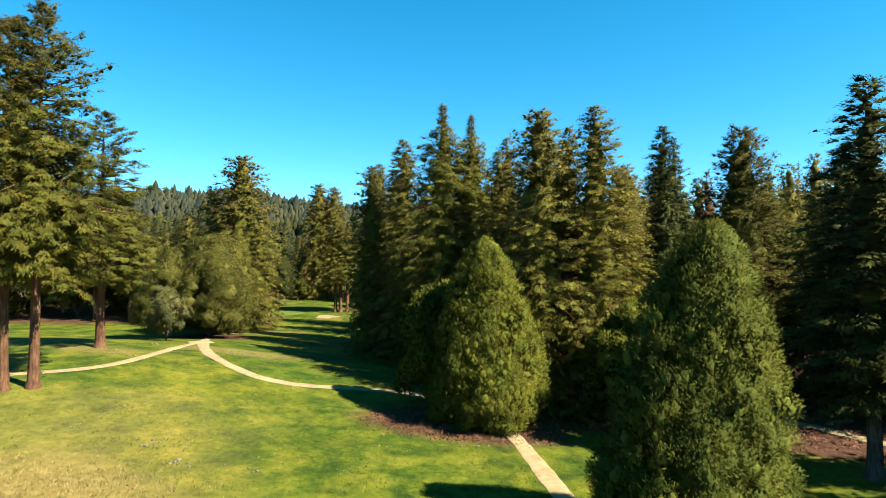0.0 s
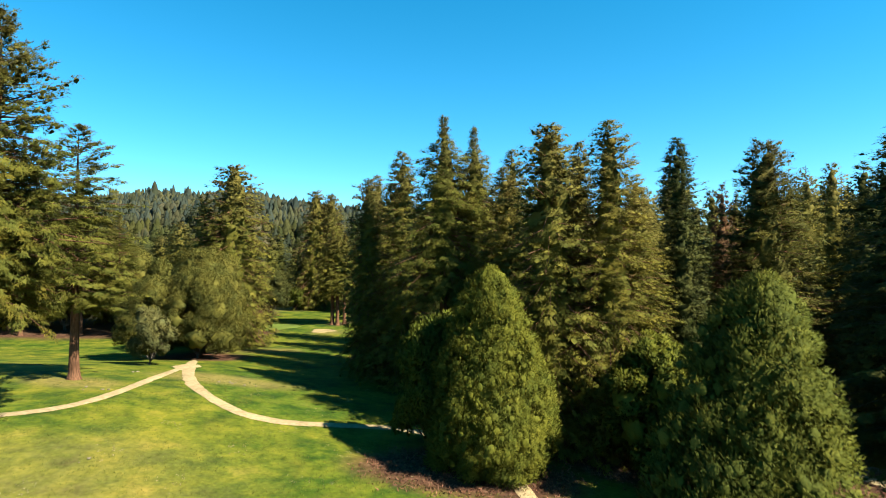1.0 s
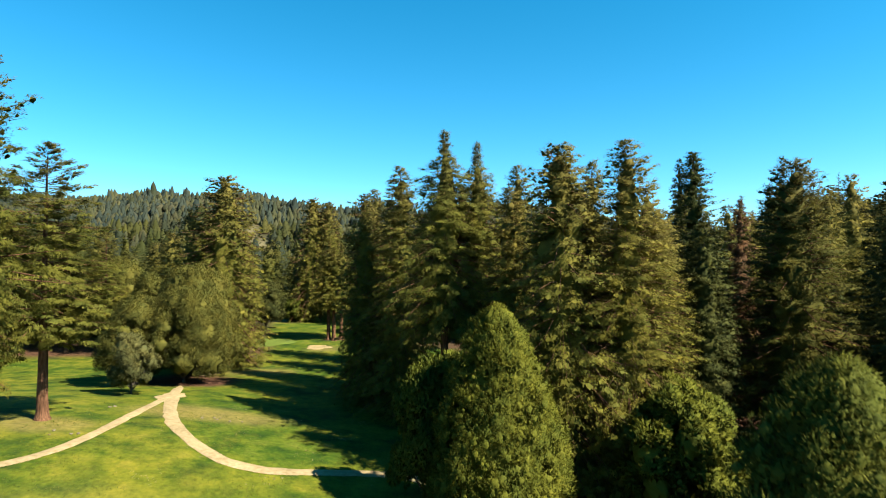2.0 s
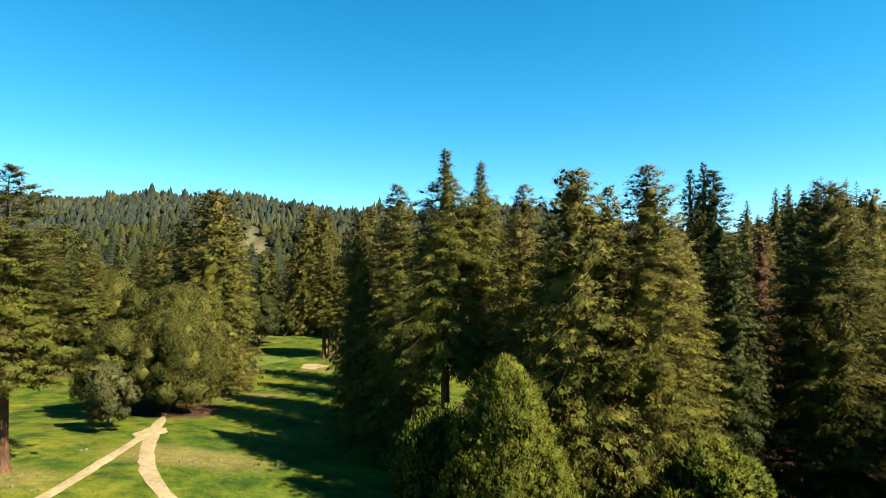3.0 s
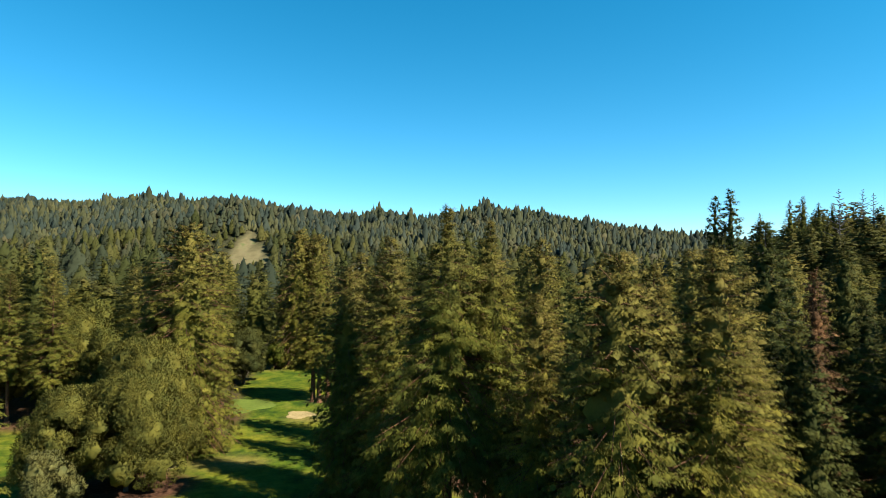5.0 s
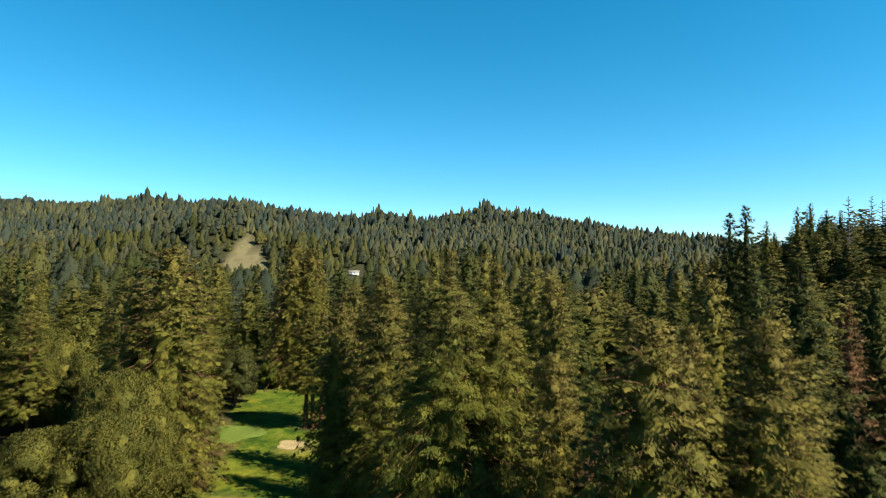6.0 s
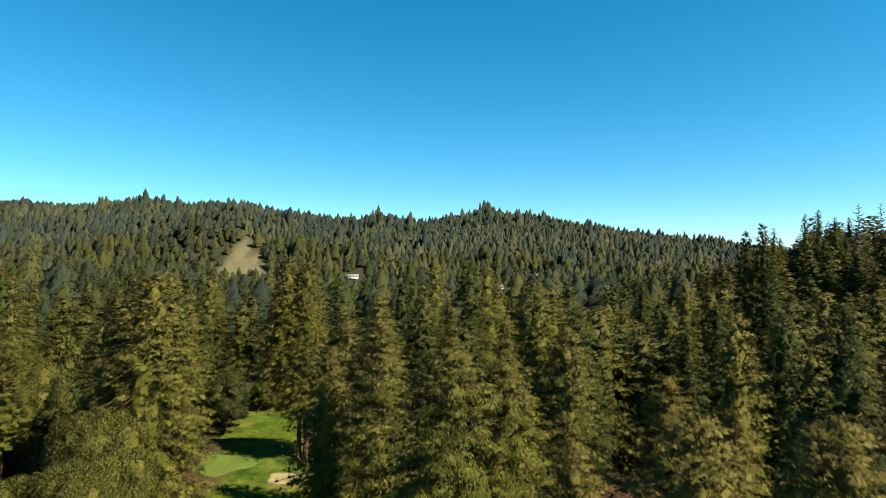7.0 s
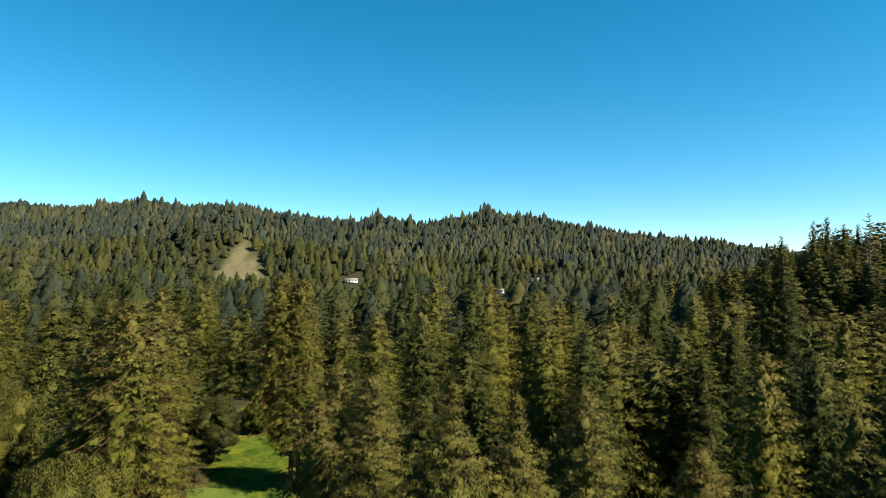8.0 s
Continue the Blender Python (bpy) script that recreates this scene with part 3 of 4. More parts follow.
def ribbon(name, pts, width, mat, label, category, lift=0.05):
    """A path laid over the ground along a line, with a rounded section and ragged edges."""
    pts = np.array(pts, float)
    for _ in range(3):
        a, b = pts[:-1], pts[1:]
        pts = np.concatenate([pts[:1], np.stack([0.75 * a + 0.25 * b, 0.25 * a + 0.75 * b], 1).reshape(-1, 2), pts[-1:]])
    leng = np.concatenate([[0], np.cumsum(np.linalg.norm(np.diff(pts, axis=0), axis=1))])
    ss = np.arange(0, leng[-1], 0.6)
    pts = np.column_stack([np.interp(ss, leng, pts[:, k]) for k in (0, 1)])
    way = unit(np.gradient(pts, axis=0))
    side = np.column_stack([way[:, 1], -way[:, 0]])
    rng = np.random.default_rng(len(ss))
    cols = np.array([-1, -0.85, -0.4, 0, 0.4, 0.85, 1])
    high = np.array([-0.12, 0.6, 0.95, 1.0, 0.95, 0.6, -0.12]) * lift
    rough = rng.normal(0, 0.10, (len(ss), 2))
    rag = 1 + (rough + np.roll(rough, 1, 0) + np.roll(rough, 2, 0)) / 3 + 0.06 * np.sin(ss / 3.1)[:, None]
    rag = rag * np.minimum(1, 0.25 + np.minimum(ss, ss[-1] - ss) / 6)[:, None]
    k = cols[None] * np.where(cols[None] < 0, rag[:, :1], rag[:, 1:]) * width / 2
    P = pts[:, None] + side[:, None] * k[..., None]
    Z = ground_z(P[..., 0], P[..., 1]) + high[None] + 0.05
    v = np.concatenate([P, Z[..., None]], -1).reshape(-1, 3)
    i = np.arange(len(v)).reshape(len(ss), len(cols))
    f = np.stack([i[:-1, :-1], i[1:, :-1], i[1:, 1:], i[:-1, 1:]], -1).reshape(-1, 4)
    return tagged(new(name, mesh_of(name, v, f[:, ::-1], mat, True)), label, category, kind="structure")


PATH_MAIN = [(22, -60), (18, 0), (13.5, 36), (11, 54.2), (9.9, 63.5), (8.6, 75), (4, 86), (-2, 92), (-8, 93.2), (-18, 90), (-22.5, 88.4), (-28, 89.2), (-33.5, 93.5), (-38.5, 99.5), (-42.5, 106), (-47.4, 117.5), (-51, 127), (-52.3, 131), (-54, 136)]
PATH_LEFT = [(-50.5, 126), (-49, 119), (-47, 106), (-45.3, 92.3), (-46, 84), (-48.3, 79.5), (-51.5, 77), (-62, 71), (-90, 60)]
ribbon("path", PATH_MAIN, 2.1, PATH, "pale trodden cart path curving over the grass", "path")
ribbon("path", PATH_LEFT, 1.5, PATH, "pale trodden path along a grassy bank", "path")


def mound(name, x, y, rx, ry, depth, mat, label, category, seed=3):
    """A ragged shallow patch of sand with a raised lip."""
    rng = np.random.default_rng(seed)
    n, rings = 40, 7
    a = np.arange(n) * 2 * np.pi / n
    rag = 1 + 0.13 * np.sin(a * 3 + 1) + 0.09 * np.sin(a * 5 + 2) + rng.normal(0, 0.03, n)
    v = []
    for k in range(rings):
        s = (k + 0.02) / (rings - 1)
        px, py = x + rx * s * rag * np.cos(a), y + ry * s * rag * np.sin(a)
        lip = (0.16 if depth else 0.03) * np.exp(-((s - 0.85) / 0.12) ** 2) - (0.08 if k == rings - 1 else 0)
        v.append(np.column_stack([px, py, ground_z(px, py) + 0.10 + lip + depth * (1 - s)]))
    i = np.arange(n * rings).reshape(rings, n)
    j = np.roll(i, -1, 1)
    f = np.stack([i[:-1], i[1:], j[1:], j[:-1]], -1).reshape(-1, 4)
    return tagged(new(name, mesh_of(name, np.concatenate(v), f, mat, True)), label, category, kind="structure")


mound("sand_bunker", -37.4, 191, 3.6, 3.0, 0.02, SAND, "small pale sand bunker in the fairway", "bunker")
MOWN = plain_rough("mown_green", [(0.3, (0.051, 0.076, 0.010)), (0.7, (0.070, 0.095, 0.014))], 1.2)
mound("putting_green", -54.0, 198.5, 7.0, 6.5, 0.0, MOWN, "closely mown pale putting green in the fairway", "green", 9)
mound("sand_patch", -56.0, 155, 2.6, 3.6, 0.02, SAND, "bare sandy patch beside the oaks", "sand", 5)
mound("sand_patch", -49.6, 122.0, 2.2, 4.0, 0.0, PATH, "worn bare earth where the paths meet", "sand", 7)

# ---- kinds of trees ----
REDWOOD = [
    tree("redwood_tree", conifer(11, 48, 6.8, 0.04, 620, 4, 100000, 0.36, (1.45, 0.52), 0.80, inner=0.28), LEAF_REDWOOD, BARK_RED, "tall coast redwood with olive drooping boughs", "tree"),
    tree("redwood_tree", conifer(12, 48, 6.4, 0.40, 450, 4, 88000, 0.36, (1.8, 0.50), 0.80, thin=0.2, tip=0.12, core=0.4), LEAF_REDWOOD, BARK_RED, "tall coast redwood with a browned thin top", "tree"),
    tree("redwood_tree", conifer(13, 44, 7.8, 0.04, 540, 6, 120000, 0.38, (2.8, 0.50), 0.84, (-0.25, 0.15), inner=0.10, fat=0.46), LEAF_REDWOOD, BARK_RED, "broad coast redwood with a rounded olive crown", "tree"),
    tree("redwood_tree", conifer(14, 40, 7.0, 0.30, 230, 6, 66000, 0.42, (1.2, 0.66), 0.72, (-0.12, 0.55), 0.10, 0.4, 0.35, 0, 0.5, 0.3, fat=0.45), LEAF_REDWOOD, BARK_RED, "open coast redwood with a bare reddish trunk", "tree"),
    tree("redwood_tree", conifer(15, 46, 8.0, 0.03, 420, 3, 30000, 0.54, (1.8, 0.50), 1.15, limbs=False), LEAF_REDWOOD, BARK_RED, "olive redwood in the further wood", "tree"),
    tree("redwood_tree", conifer(17, 44, 10.5, 0.34, 290, 8, 110000, 0.46, (1.1, 0.60), 0.85, (-0.10, 0.55), 0.12, 0.26, 0.3, 0, 0.62, 0.25, fat=0.45), LEAF_REDWOOD, BARK_RED, "great open redwood with long upswept boughs and a bare trunk", "tree"),
    tree("redwood_tree", conifer(16, 44, 6.4, 0.06, 360, 3, 24000, 0.55, (1.5, 0.65), 1.0), LEAF_RED, BARK_RED, "rust-browned redwood among green ones", "tree"),
    tree("redwood_tree", conifer(18, 44, 8.6, 0.14, 480, 5, 95000, 0.42, (1.25, 0.50), 0.85, (-0.15, 0.7), 0.16, 0.3, 0.0, 0.45), LEAF_REDWOOD_MID, BARK_RED, "dense dark redwood with upswept feathery boughs", "tree"),
    tree("redwood_tree", conifer(19, 48, 12.0, 0.03, 760, 4, 115000, 0.44, (1.6, 0.48), 1.08, core=0.5, trunk=0.9, inner=0.28, fat=0.52), LEAF_REDWOOD, BARK_RED, "broad dense redwood with a domed olive crown", "tree"),
]
FIR = [
    tree("fir_tree", conifer(21, 45, 5.6, 0.04, 500, 4, 76000, 0.36, (1.30, 0.58), 0.80), LEAF_FIR, BARK_GREY, "dark green fir with layered drooping boughs", "tree"),
    tree("fir_tree", conifer(22, 50, 5.0, 0.2, 300, 4, 42000, 0.44, (1.7, 0.55), 0.85, (-0.1, 0.4), 0.3, 0.3, 0.1, 0.3, 0.5, 0.35, fat=0.5), LEAF_FIR, BARK_GREY, "gaunt tall fir with gaps between its boughs", "tree"),
    tree("fir_tree", conifer(23, 44, 7.4, 0.03, 400, 3, 30000, 0.54, (1.7, 0.54), 1.10, limbs=False), LEAF_FIR, BARK_GREY, "dark fir in the further wood", "tree"),
]
CEDAR = [
    tree("cedar_tree", cedar(31, 24.5, 8.6, 130000, 0.30, 2300, 0.48, 0.74, 0.031, 0.11, 0.70), LEAF_CEDAR, BARK_RED, "dense cone-shaped cedar with bright green sprays", "tree"),
    tree("cedar_tree", cedar(32, 24.0, 7.6, 150000, 0.28, 1900, 0.42, 0.78, 0.034, 0.13, 0.68), LEAF_CEDAR_DEEP, BARK_RED, "dense cone-shaped cedar with deep green puffs", "tree"),
]
OAK = [
    tree("oak_tree", broadleaf(41, 22, 10, 120000, 0.30, 34, 0.05), LEAF_OAK, BARK_GREY, "spreading live oak with a grey-green rounded crown", "tree"),
    tree("oak_tree", broadleaf(42, 18, 8, 60000, 0.32, 20, 0.05), LEAF_OAK, BARK_GREY, "rounded live oak with dense grey-green leaves", "tree"),
    tree("oak_tree", broadleaf(43, 18, 8, 50000, 0.32, 22, 0.12), LEAF_OAK_SHADED, BARK_GREY, "rounded oak beside the fairway, shade painted into its leaves", "tree"),
]
GREYTREE = tree("small_tree", broadleaf(51, 12, 4.9, 34000, 0.27, 18, 0.07, 0.18, 0.95), LEAF_GREY, BARK_GREY, "small grey-leaved tree beside the path", "tree")
BUSH = tree("cedar_shrub", broadleaf(52, 16, 6.2, 56000, 0.4, 20, 0.01, 0.25, 1.1), LEAF_CEDAR, BARK_RED, "bushy green cedar rounded at the top", "tree")

NATIVE = {id(o): (h, r) for o, h, r in zip(REDWOOD + FIR + CEDAR + OAK + [GREYTREE, BUSH], (48, 48, 44, 40, 46, 44, 44, 44, 48, 45, 50, 44, 24.5, 24, 22, 18, 18, 12, 16), (6.8, 6.4, 7.8, 7.0, 8.0, 10.5, 6.4, 8.6, 12.0, 5.6, 5.0, 7.4, 8.6, 7.6, 10, 8, 8, 4.9, 6.2))}
planted = []
used = set()


def plant(kind, x, y, top, r, turn=None, label="", group=""):
    h0, r0 = NATIVE[id(kind)]
    z = gz(x, y)
    t = stand(kind, x, y, z, (top - z) / h0, r / r0, turn if turn is not None else random.uniform(0, 6.28), id(kind) not in used, label, group)
    used.add(id(kind))
    planted.append((x, y, r))
    return t


R0, R1, R2, R3, R4, R6, R5, R7, R8 = REDWOOD
F0, F1, F2 = FIR
# the two cedars and the bushes by the path
plant(CEDAR[0], 5.6, 79.0, 24.4, 8.6, 0.4, "dense cone-shaped cedar on brown litter by the path")
plant(CEDAR[1], 17.4, 44.4, 23.9, 7.2, 0.0, "dense cone-shaped cedar, twin of another by the path").rotation_euler.y = 0.12
plant(BUSH, -1.6, 84.5, 19.0, 4.8, 0.3, "rounded green cedar crowding a larger one")
plant(BUSH, 25.5, 80.0, 16.5, 7.0, 2.0, "broad bushy cedar at the edge of the redwoods")
# the redwood group, with extra trees added behind it to shade the fairway
for kind, x, y, top, r in ((R1, 0.0, 106.5, 49.9, 7.4), (R1, 5.2, 108.6, 48.5, 6.2), (R2, 14.8, 89.0, 44.2, 8.0), (R0, 20.4, 95.5, 43.2, 5.6), (R0, 22.6, 87.6, 44.5, 7.8),
                           (R0, 28.0, 93.0, 36.0, 6.2), (R0, -8.3, 123.5, 47.3, 8.0), (R2, -15.5, 131.0, 43.0, 6.2), (R0, 13.0, 119.2, 46.8, 6.8), (R4, 8.0, 113.5, 34.0, 6.0),
                           (F2, -11.5, 140.0, 43.0, 6.5), (R0, 9.3, 99.0, 40.0, 6.2), (R4, 31.0, 103.0, 38.0, 7.0), (F2, 36.0, 96.0, 33.0, 6.0), (R0, -15.2, 142.0, 45.5, 6.8), (F2, -11.0, 155.0, 44.0, 6.5), (F2, -17.5, 170.0, 42.0, 6.5)):
    plant(kind, x, y, top, r, group="redwood group by the fairway")
# right hand woods; trees out of view further right are added to cast shade
for kind, x, y, top, r in ((R7, 50.8, 100.2, 43.9, 10.0), (F0, 45.2, 121.0, 49.6, 7.6), (R4, 47.3, 130.2, 43.5, 7.0), (R4, 46.0, 148.0, 46.5, 7.2), (F0, 67.0, 131.7, 38.0, 5.4), (R5, 60.0, 134.0, 42.5, 5.8), (R4, 61.2, 141.5, 42.0, 6.4),
                           (F1, 77.2, 197.0, 64.4, 5.0), (F1, 73.4, 197.6, 62.6, 4.6), (F1, 44.0, 61.0, 40.0, 7.0), (F2, 57.0, 56.0, 42.0, 7.0), (R4, 66.0, 74.0, 44.0, 7.0), (F2, 58.0, 84.0, 38.0, 6.5),
                           (R4, 72.0, 100.0, 46.0, 7.0), (F2, 40.0, 105.0, 36.0, 6.0), (F2, 82.0, 122.0, 45.0, 7.0), (R4, 103.5, 164.0, 52.4, 7.0), (R4, 88.0, 150.0, 47.0, 7.0), (F2, 58.0, 42.0, 42.0, 7.5),
                           (R4, 36.0, 112.0, 38.0, 6.0), (F2, 55.0, 150.0, 46.0, 7.0), (F2, 76.0, 150.0, 47.0, 7.0), (R0, 23.0, 116.0, 42.0, 6.8), (F2, 61.0, 112.0, 38.0, 6.5), (F2, 64.0, 96.0, 33.0, 7.5), (F2, 71.0, 86.0, 34.0, 8.0), (F2, 66.0, 78.0, 36.0, 7.5), (F2, 79.0, 80.0, 44.0, 8.0), (F2, 84.0, 98.0, 44.0, 8.0), (F2, 76, 44, 42, 7), (R4, 88, 62, 44, 7), (F2, 80, 20, 42, 7), (R4, 72, 4, 42, 7), (F2, 96, 88, 46, 7), (R4, 58, 12, 38, 7)):
    plant(kind, x, y, top, r, group="woods beside the fairway")
# left hand trees
plant(R3, -55.1, 95.6, 45.6, 9.6, 0.5, "lone open redwood with a bare reddish trunk", "redwoods on the grassy bank")
plant(R6, -48.9, 71.2, 52.0, 9.6, 2.5, group="redwoods on the grassy bank")
plant(R6, -51.4, 69.6, 50.0, 9.0, 4.5, group="redwoods on the grassy bank")
plant(R8, -56.9, 167.2, 52.0, 12.5, 1.0, "broad dense redwood standing behind the oaks")
plant(R4, -66.0, 169.0, 44.0, 7.5, 3.0)
plant(R8, -52.8, 252.0, 56.4, 9.8)
plant(R8, -46.6, 253.0, 55.0, 9.2)
for x, y, top in ((-36.8, 203.2, 37.0), (-34.9, 202.4, 35.0), (-32.8, 203.8, 36.0)):
    plant(R1, x, y, top, 5.4, group="redwood stems by the bunker")
plant(BUSH, -59.5, 246.0, 17.0, 4.0, 1.0, "bright green young cedar at the fairway's edge")
plant(OAK[0], -55.5, 141.0, 24.5, 9.0, 0.3)
plant(OAK[0], -64.5, 139.0, 22.5, 8.0, 2.2)
plant(OAK[0], -58.0, 152.0, 29.5, 9.6, 4.0)
plant(OAK[2], -62.5, 222.0, 24.5, 7.8, 1.0)
plant(GREYTREE, -56.6, 121.5, 16.9, 4.5, 0.0)
for kind, x, y, top, r in ((OAK[0], -101, 197, 32, 9), (OAK[1], -118, 192, 29, 8.5), (OAK[1], -86, 188, 27, 8), (OAK[0], -74, 184, 28, 8), (R3, -96, 182, 40, 6), (R3, -108, 184, 41, 6), (R3, -124, 181, 42, 7), (R4, -133, 170, 44, 7),
                           (R4, -89, 207, 40, 6.5), (R4, -140, 150, 44, 7), (R4, -138, 132, 45, 7), (R4, -136, 112, 42, 7), (R4, -78, 200, 40, 6), (OAK[0], -128, 200, 30, 9), (R4, -113, 207, 42, 6.5)):
    plant(kind, x, y, top, r, group="trees at the wood's edge")
# beyond the redwood group
for kind, x, y, top, r in ((R4, 22.7, 200.4, 48.9, 8.5), (F2, 7.0, 227.7, 55.0, 9.1), (R4, 13.6, 249.6, 53.6, 9.1), (R4, 38.8, 266.6, 47.8, 8.5), (R4, 51.3, 249.2, 41.2, 8.5), (R4, -4.2, 304.4, 54.5, 9.8), (F2, 78.2, 287.8, 48.2, 7.8),
                           (R4, 106.1, 314.5, 48.2, 7.8), (F2, 72.6, 211.7, 44.6, 7.8), (R4, 101.7, 212.5, 47.4, 8.5), (F2, 30, 190, 44, 8.5), (F2, -6, 205, 46, 8.5), 
                           (F2, 58, 196, 40, 7.8), (R4, -20, 232, 46, 8.5), (F2, 90, 245, 44, 7.8), (R4, -99.3, 303.6, 49.7, 8.5), (R4, -108.8, 287.9, 51.0, 8.5), (R4, -58, 290, 54.4, 8.5), (R4, -154.7, 264, 50.0, 9.1)):
    plant(kind, x, y, top, r, group="trees of the further wood")


# ---- the woods round the course: each tree a thing ----
def in_woods(y0, y1, step, seed, spread=0.75, margin=30):
    """Jittered places for trees between two distances, off the open ground."""
    rng = np.random.default_rng(seed)
    pts = []
    for y in np.arange(y0, y1, step):
        w = spread * y + margin
        xs = np.arange(-w, w, step)
        pts.append(np.column_stack([xs, np.full(len(xs), y)]))
    p = np.concatenate(pts)
    p = p + rng.uniform(-0.85, 0.85, p.shape) * step
    grown = in_fairway(p[:, 0], p[:, 1]) < 0.05
    for d in ((3.5, 0), (-3.5, 0), (0, 4), (0, -4)):
        grown &= in_fairway(p[:, 0] + d[0], p[:, 1] + d[1]) < 0.3
    p = p[grown & (hill_meadow(p[:, 0], p[:, 1]) > 1.08)]
    for hx, hy, hr in CLEARINGS:
        p = p[np.hypot(p[:, 0] - hx, (p[:, 1] - hy) / 4.5) > hr]
    return p, rng


CLEARINGS = [(-121, 822, 20), (-84, 590, 16), (-106, 735, 14), (40, 472, 11), (60, 665, 12), (70, 785, 16), (122, 850, 16), (98, 720, 13)]
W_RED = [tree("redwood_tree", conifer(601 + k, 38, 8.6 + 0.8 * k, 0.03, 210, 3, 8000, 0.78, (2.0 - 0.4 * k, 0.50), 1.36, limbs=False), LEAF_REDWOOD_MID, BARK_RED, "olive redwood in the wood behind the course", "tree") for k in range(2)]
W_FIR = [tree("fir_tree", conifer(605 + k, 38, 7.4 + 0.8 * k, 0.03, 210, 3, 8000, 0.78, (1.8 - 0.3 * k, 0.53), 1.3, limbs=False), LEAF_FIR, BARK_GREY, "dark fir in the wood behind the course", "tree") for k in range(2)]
W_SPIRE = [tree("fir_tree", conifer(611 + k, 38, 6.2, 0.03, 170, 3, 6000, 0.75, (1.2, 0.80), 1.2, limbs=False), LEAF_REDWOOD_MID, BARK_GREY, "slender pointed conifer on the wooded hill", "tree") for k in range(2)]
W_OAK = [tree("oak_tree", broadleaf(609, 20, 8, 6500, 0.65, 14, 0.08), LEAF_OAK, BARK_GREY, "grey-green oak in the wood behind the course", "tree")]
for o, h, r in zip(W_RED + W_FIR + W_OAK + W_SPIRE, (38, 38, 38, 38, 20, 38, 38), (8.6, 9.4, 7.4, 8.2, 8, 6.2, 6.2)):
    NATIVE[id(o)] = (h, r)
spots, rng = in_woods(122, 400, 19.0, 61)
hill, _ = in_woods(335, 520, 15.0, 62)
spots = np.concatenate([spots, hill[(hill[:, 0] > 165) & (hill[:, 1] > 390)]])
q = np.array(planted)
for x, y in spots:
    if ((x - 18) / 48) ** 2 + ((y - 158) / 26) ** 2 < 1 or np.any(np.hypot(q[:, 0] - x, q[:, 1] - y) < q[:, 2] * 0.6 + 5.5):
        continue
    if math.sin(x / 13 + 1.7 * math.sin(y / 19)) * math.cos(y / 15 + x / 23) > 0.62:
        continue
    k = rng.uniform() + 0.25 * math.sin(x / 37 + y / 51)
    kind = W_RED[rng.integers(0, 2)] if k < 0.55 else W_FIR[rng.integers(0, 2)] if k < 0.88 else W_OAK[0]
    tall = rng.uniform(26, 43) if k < 0.88 else rng.uniform(17, 25)
    if x > 150 and y > 300:
        kind = W_SPIRE[rng.integers(0, 2)] if k < 0.7 else kind
        tall *= 0.56 if x > 200 or y > 440 else 0.5
    elif x > 90 and y > 230:
        tall *= 0.8
    plant(kind, x, y, gz(x, y) + tall, NATIVE[id(kind)][1] * (rng.uniform(1.1, 1.6) if x > 150 else rng.uniform(1.0, 1.5)), rng.uniform(0, 6.28), group="wood behind the course")


# spires that stand out above the right-hand hill
for x, y, top in ((228, 427, 89.0), (238, 429, 92.0), (247, 427, 87.5), (207, 425, 80.0), (262, 436, 88.0)):
    plant(W_SPIRE[int(x) % 2], x, y, top, 7.5, x * 0.7, "tall spire of a conifer above the hilltop", "spires on the hilltop")


# ---- far woods: joined woodland, one object a stretch ----
def woodland(name, spots, kinds, leaf, label, seed):
    """One joined mesh of many trees: spots are x, y, height scale, width scale."""
    rng = np.random.default_rng(seed)
    vs, fs, ns, tones, at = [], [], [], [], 0
    zs = ground_z(spots[:, 0], spots[:, 1])
    pick = rng.integers(0, len(kinds), len(spots))
    turn = rng.uniform(0, 6.283, len(spots))
    for (x, y, sh, sw), z, k, a in zip(spots, zs, pick, turn):
        v, f = kinds[k][0], kinds[k][1]
        c, s = np.cos(a) * sw, np.sin(a) * sw
        w = np.empty_like(v)
        w[:, 0] = v[:, 0] * c - v[:, 1] * s + x
        w[:, 1] = v[:, 0] * s + v[:, 1] * c + y
        w[:, 2] = v[:, 2] * sh + z
        o = kinds[k][2]
        ns.append(np.column_stack([o[:, 0] * np.cos(a) - o[:, 1] * np.sin(a), o[:, 0] * np.sin(a) + o[:, 1] * np.cos(a), o[:, 2]]))
        vs.append(w)
        fs.append(f + at)
        tones.append(np.full(len(v), rng.uniform(), np.float32))
        at += len(v)
    me = mesh_of(name, np.concatenate(vs), np.concatenate(fs), leaf, True, np.concatenate(ns))
    me.attributes.new("tone", "FLOAT", "POINT").data.foreach_set("value", np.concatenate(tones))
    return tagged(new(name, me), label, "woods", kind="stuff")


def with_sizes(p, rng, h, spread, wide=1.0, tall=0.0):
    s = h / 30 * np.exp(rng.normal(0, spread * 1.3, len(p))).clip(0.4, 1.6)
    s = s * np.where(rng.uniform(0, 1, len(p)) < tall, 1.6, 1.0) * (1 + 0.22 * np.sin(p[:, 0] / 41 + 1.5 * np.sin(p[:, 1] / 63)) * np.cos(p[:, 1] / 37))
    return np.column_stack([p, s, np.sqrt(s) * wide * rng.uniform(0.7, 1.4, len(p))])


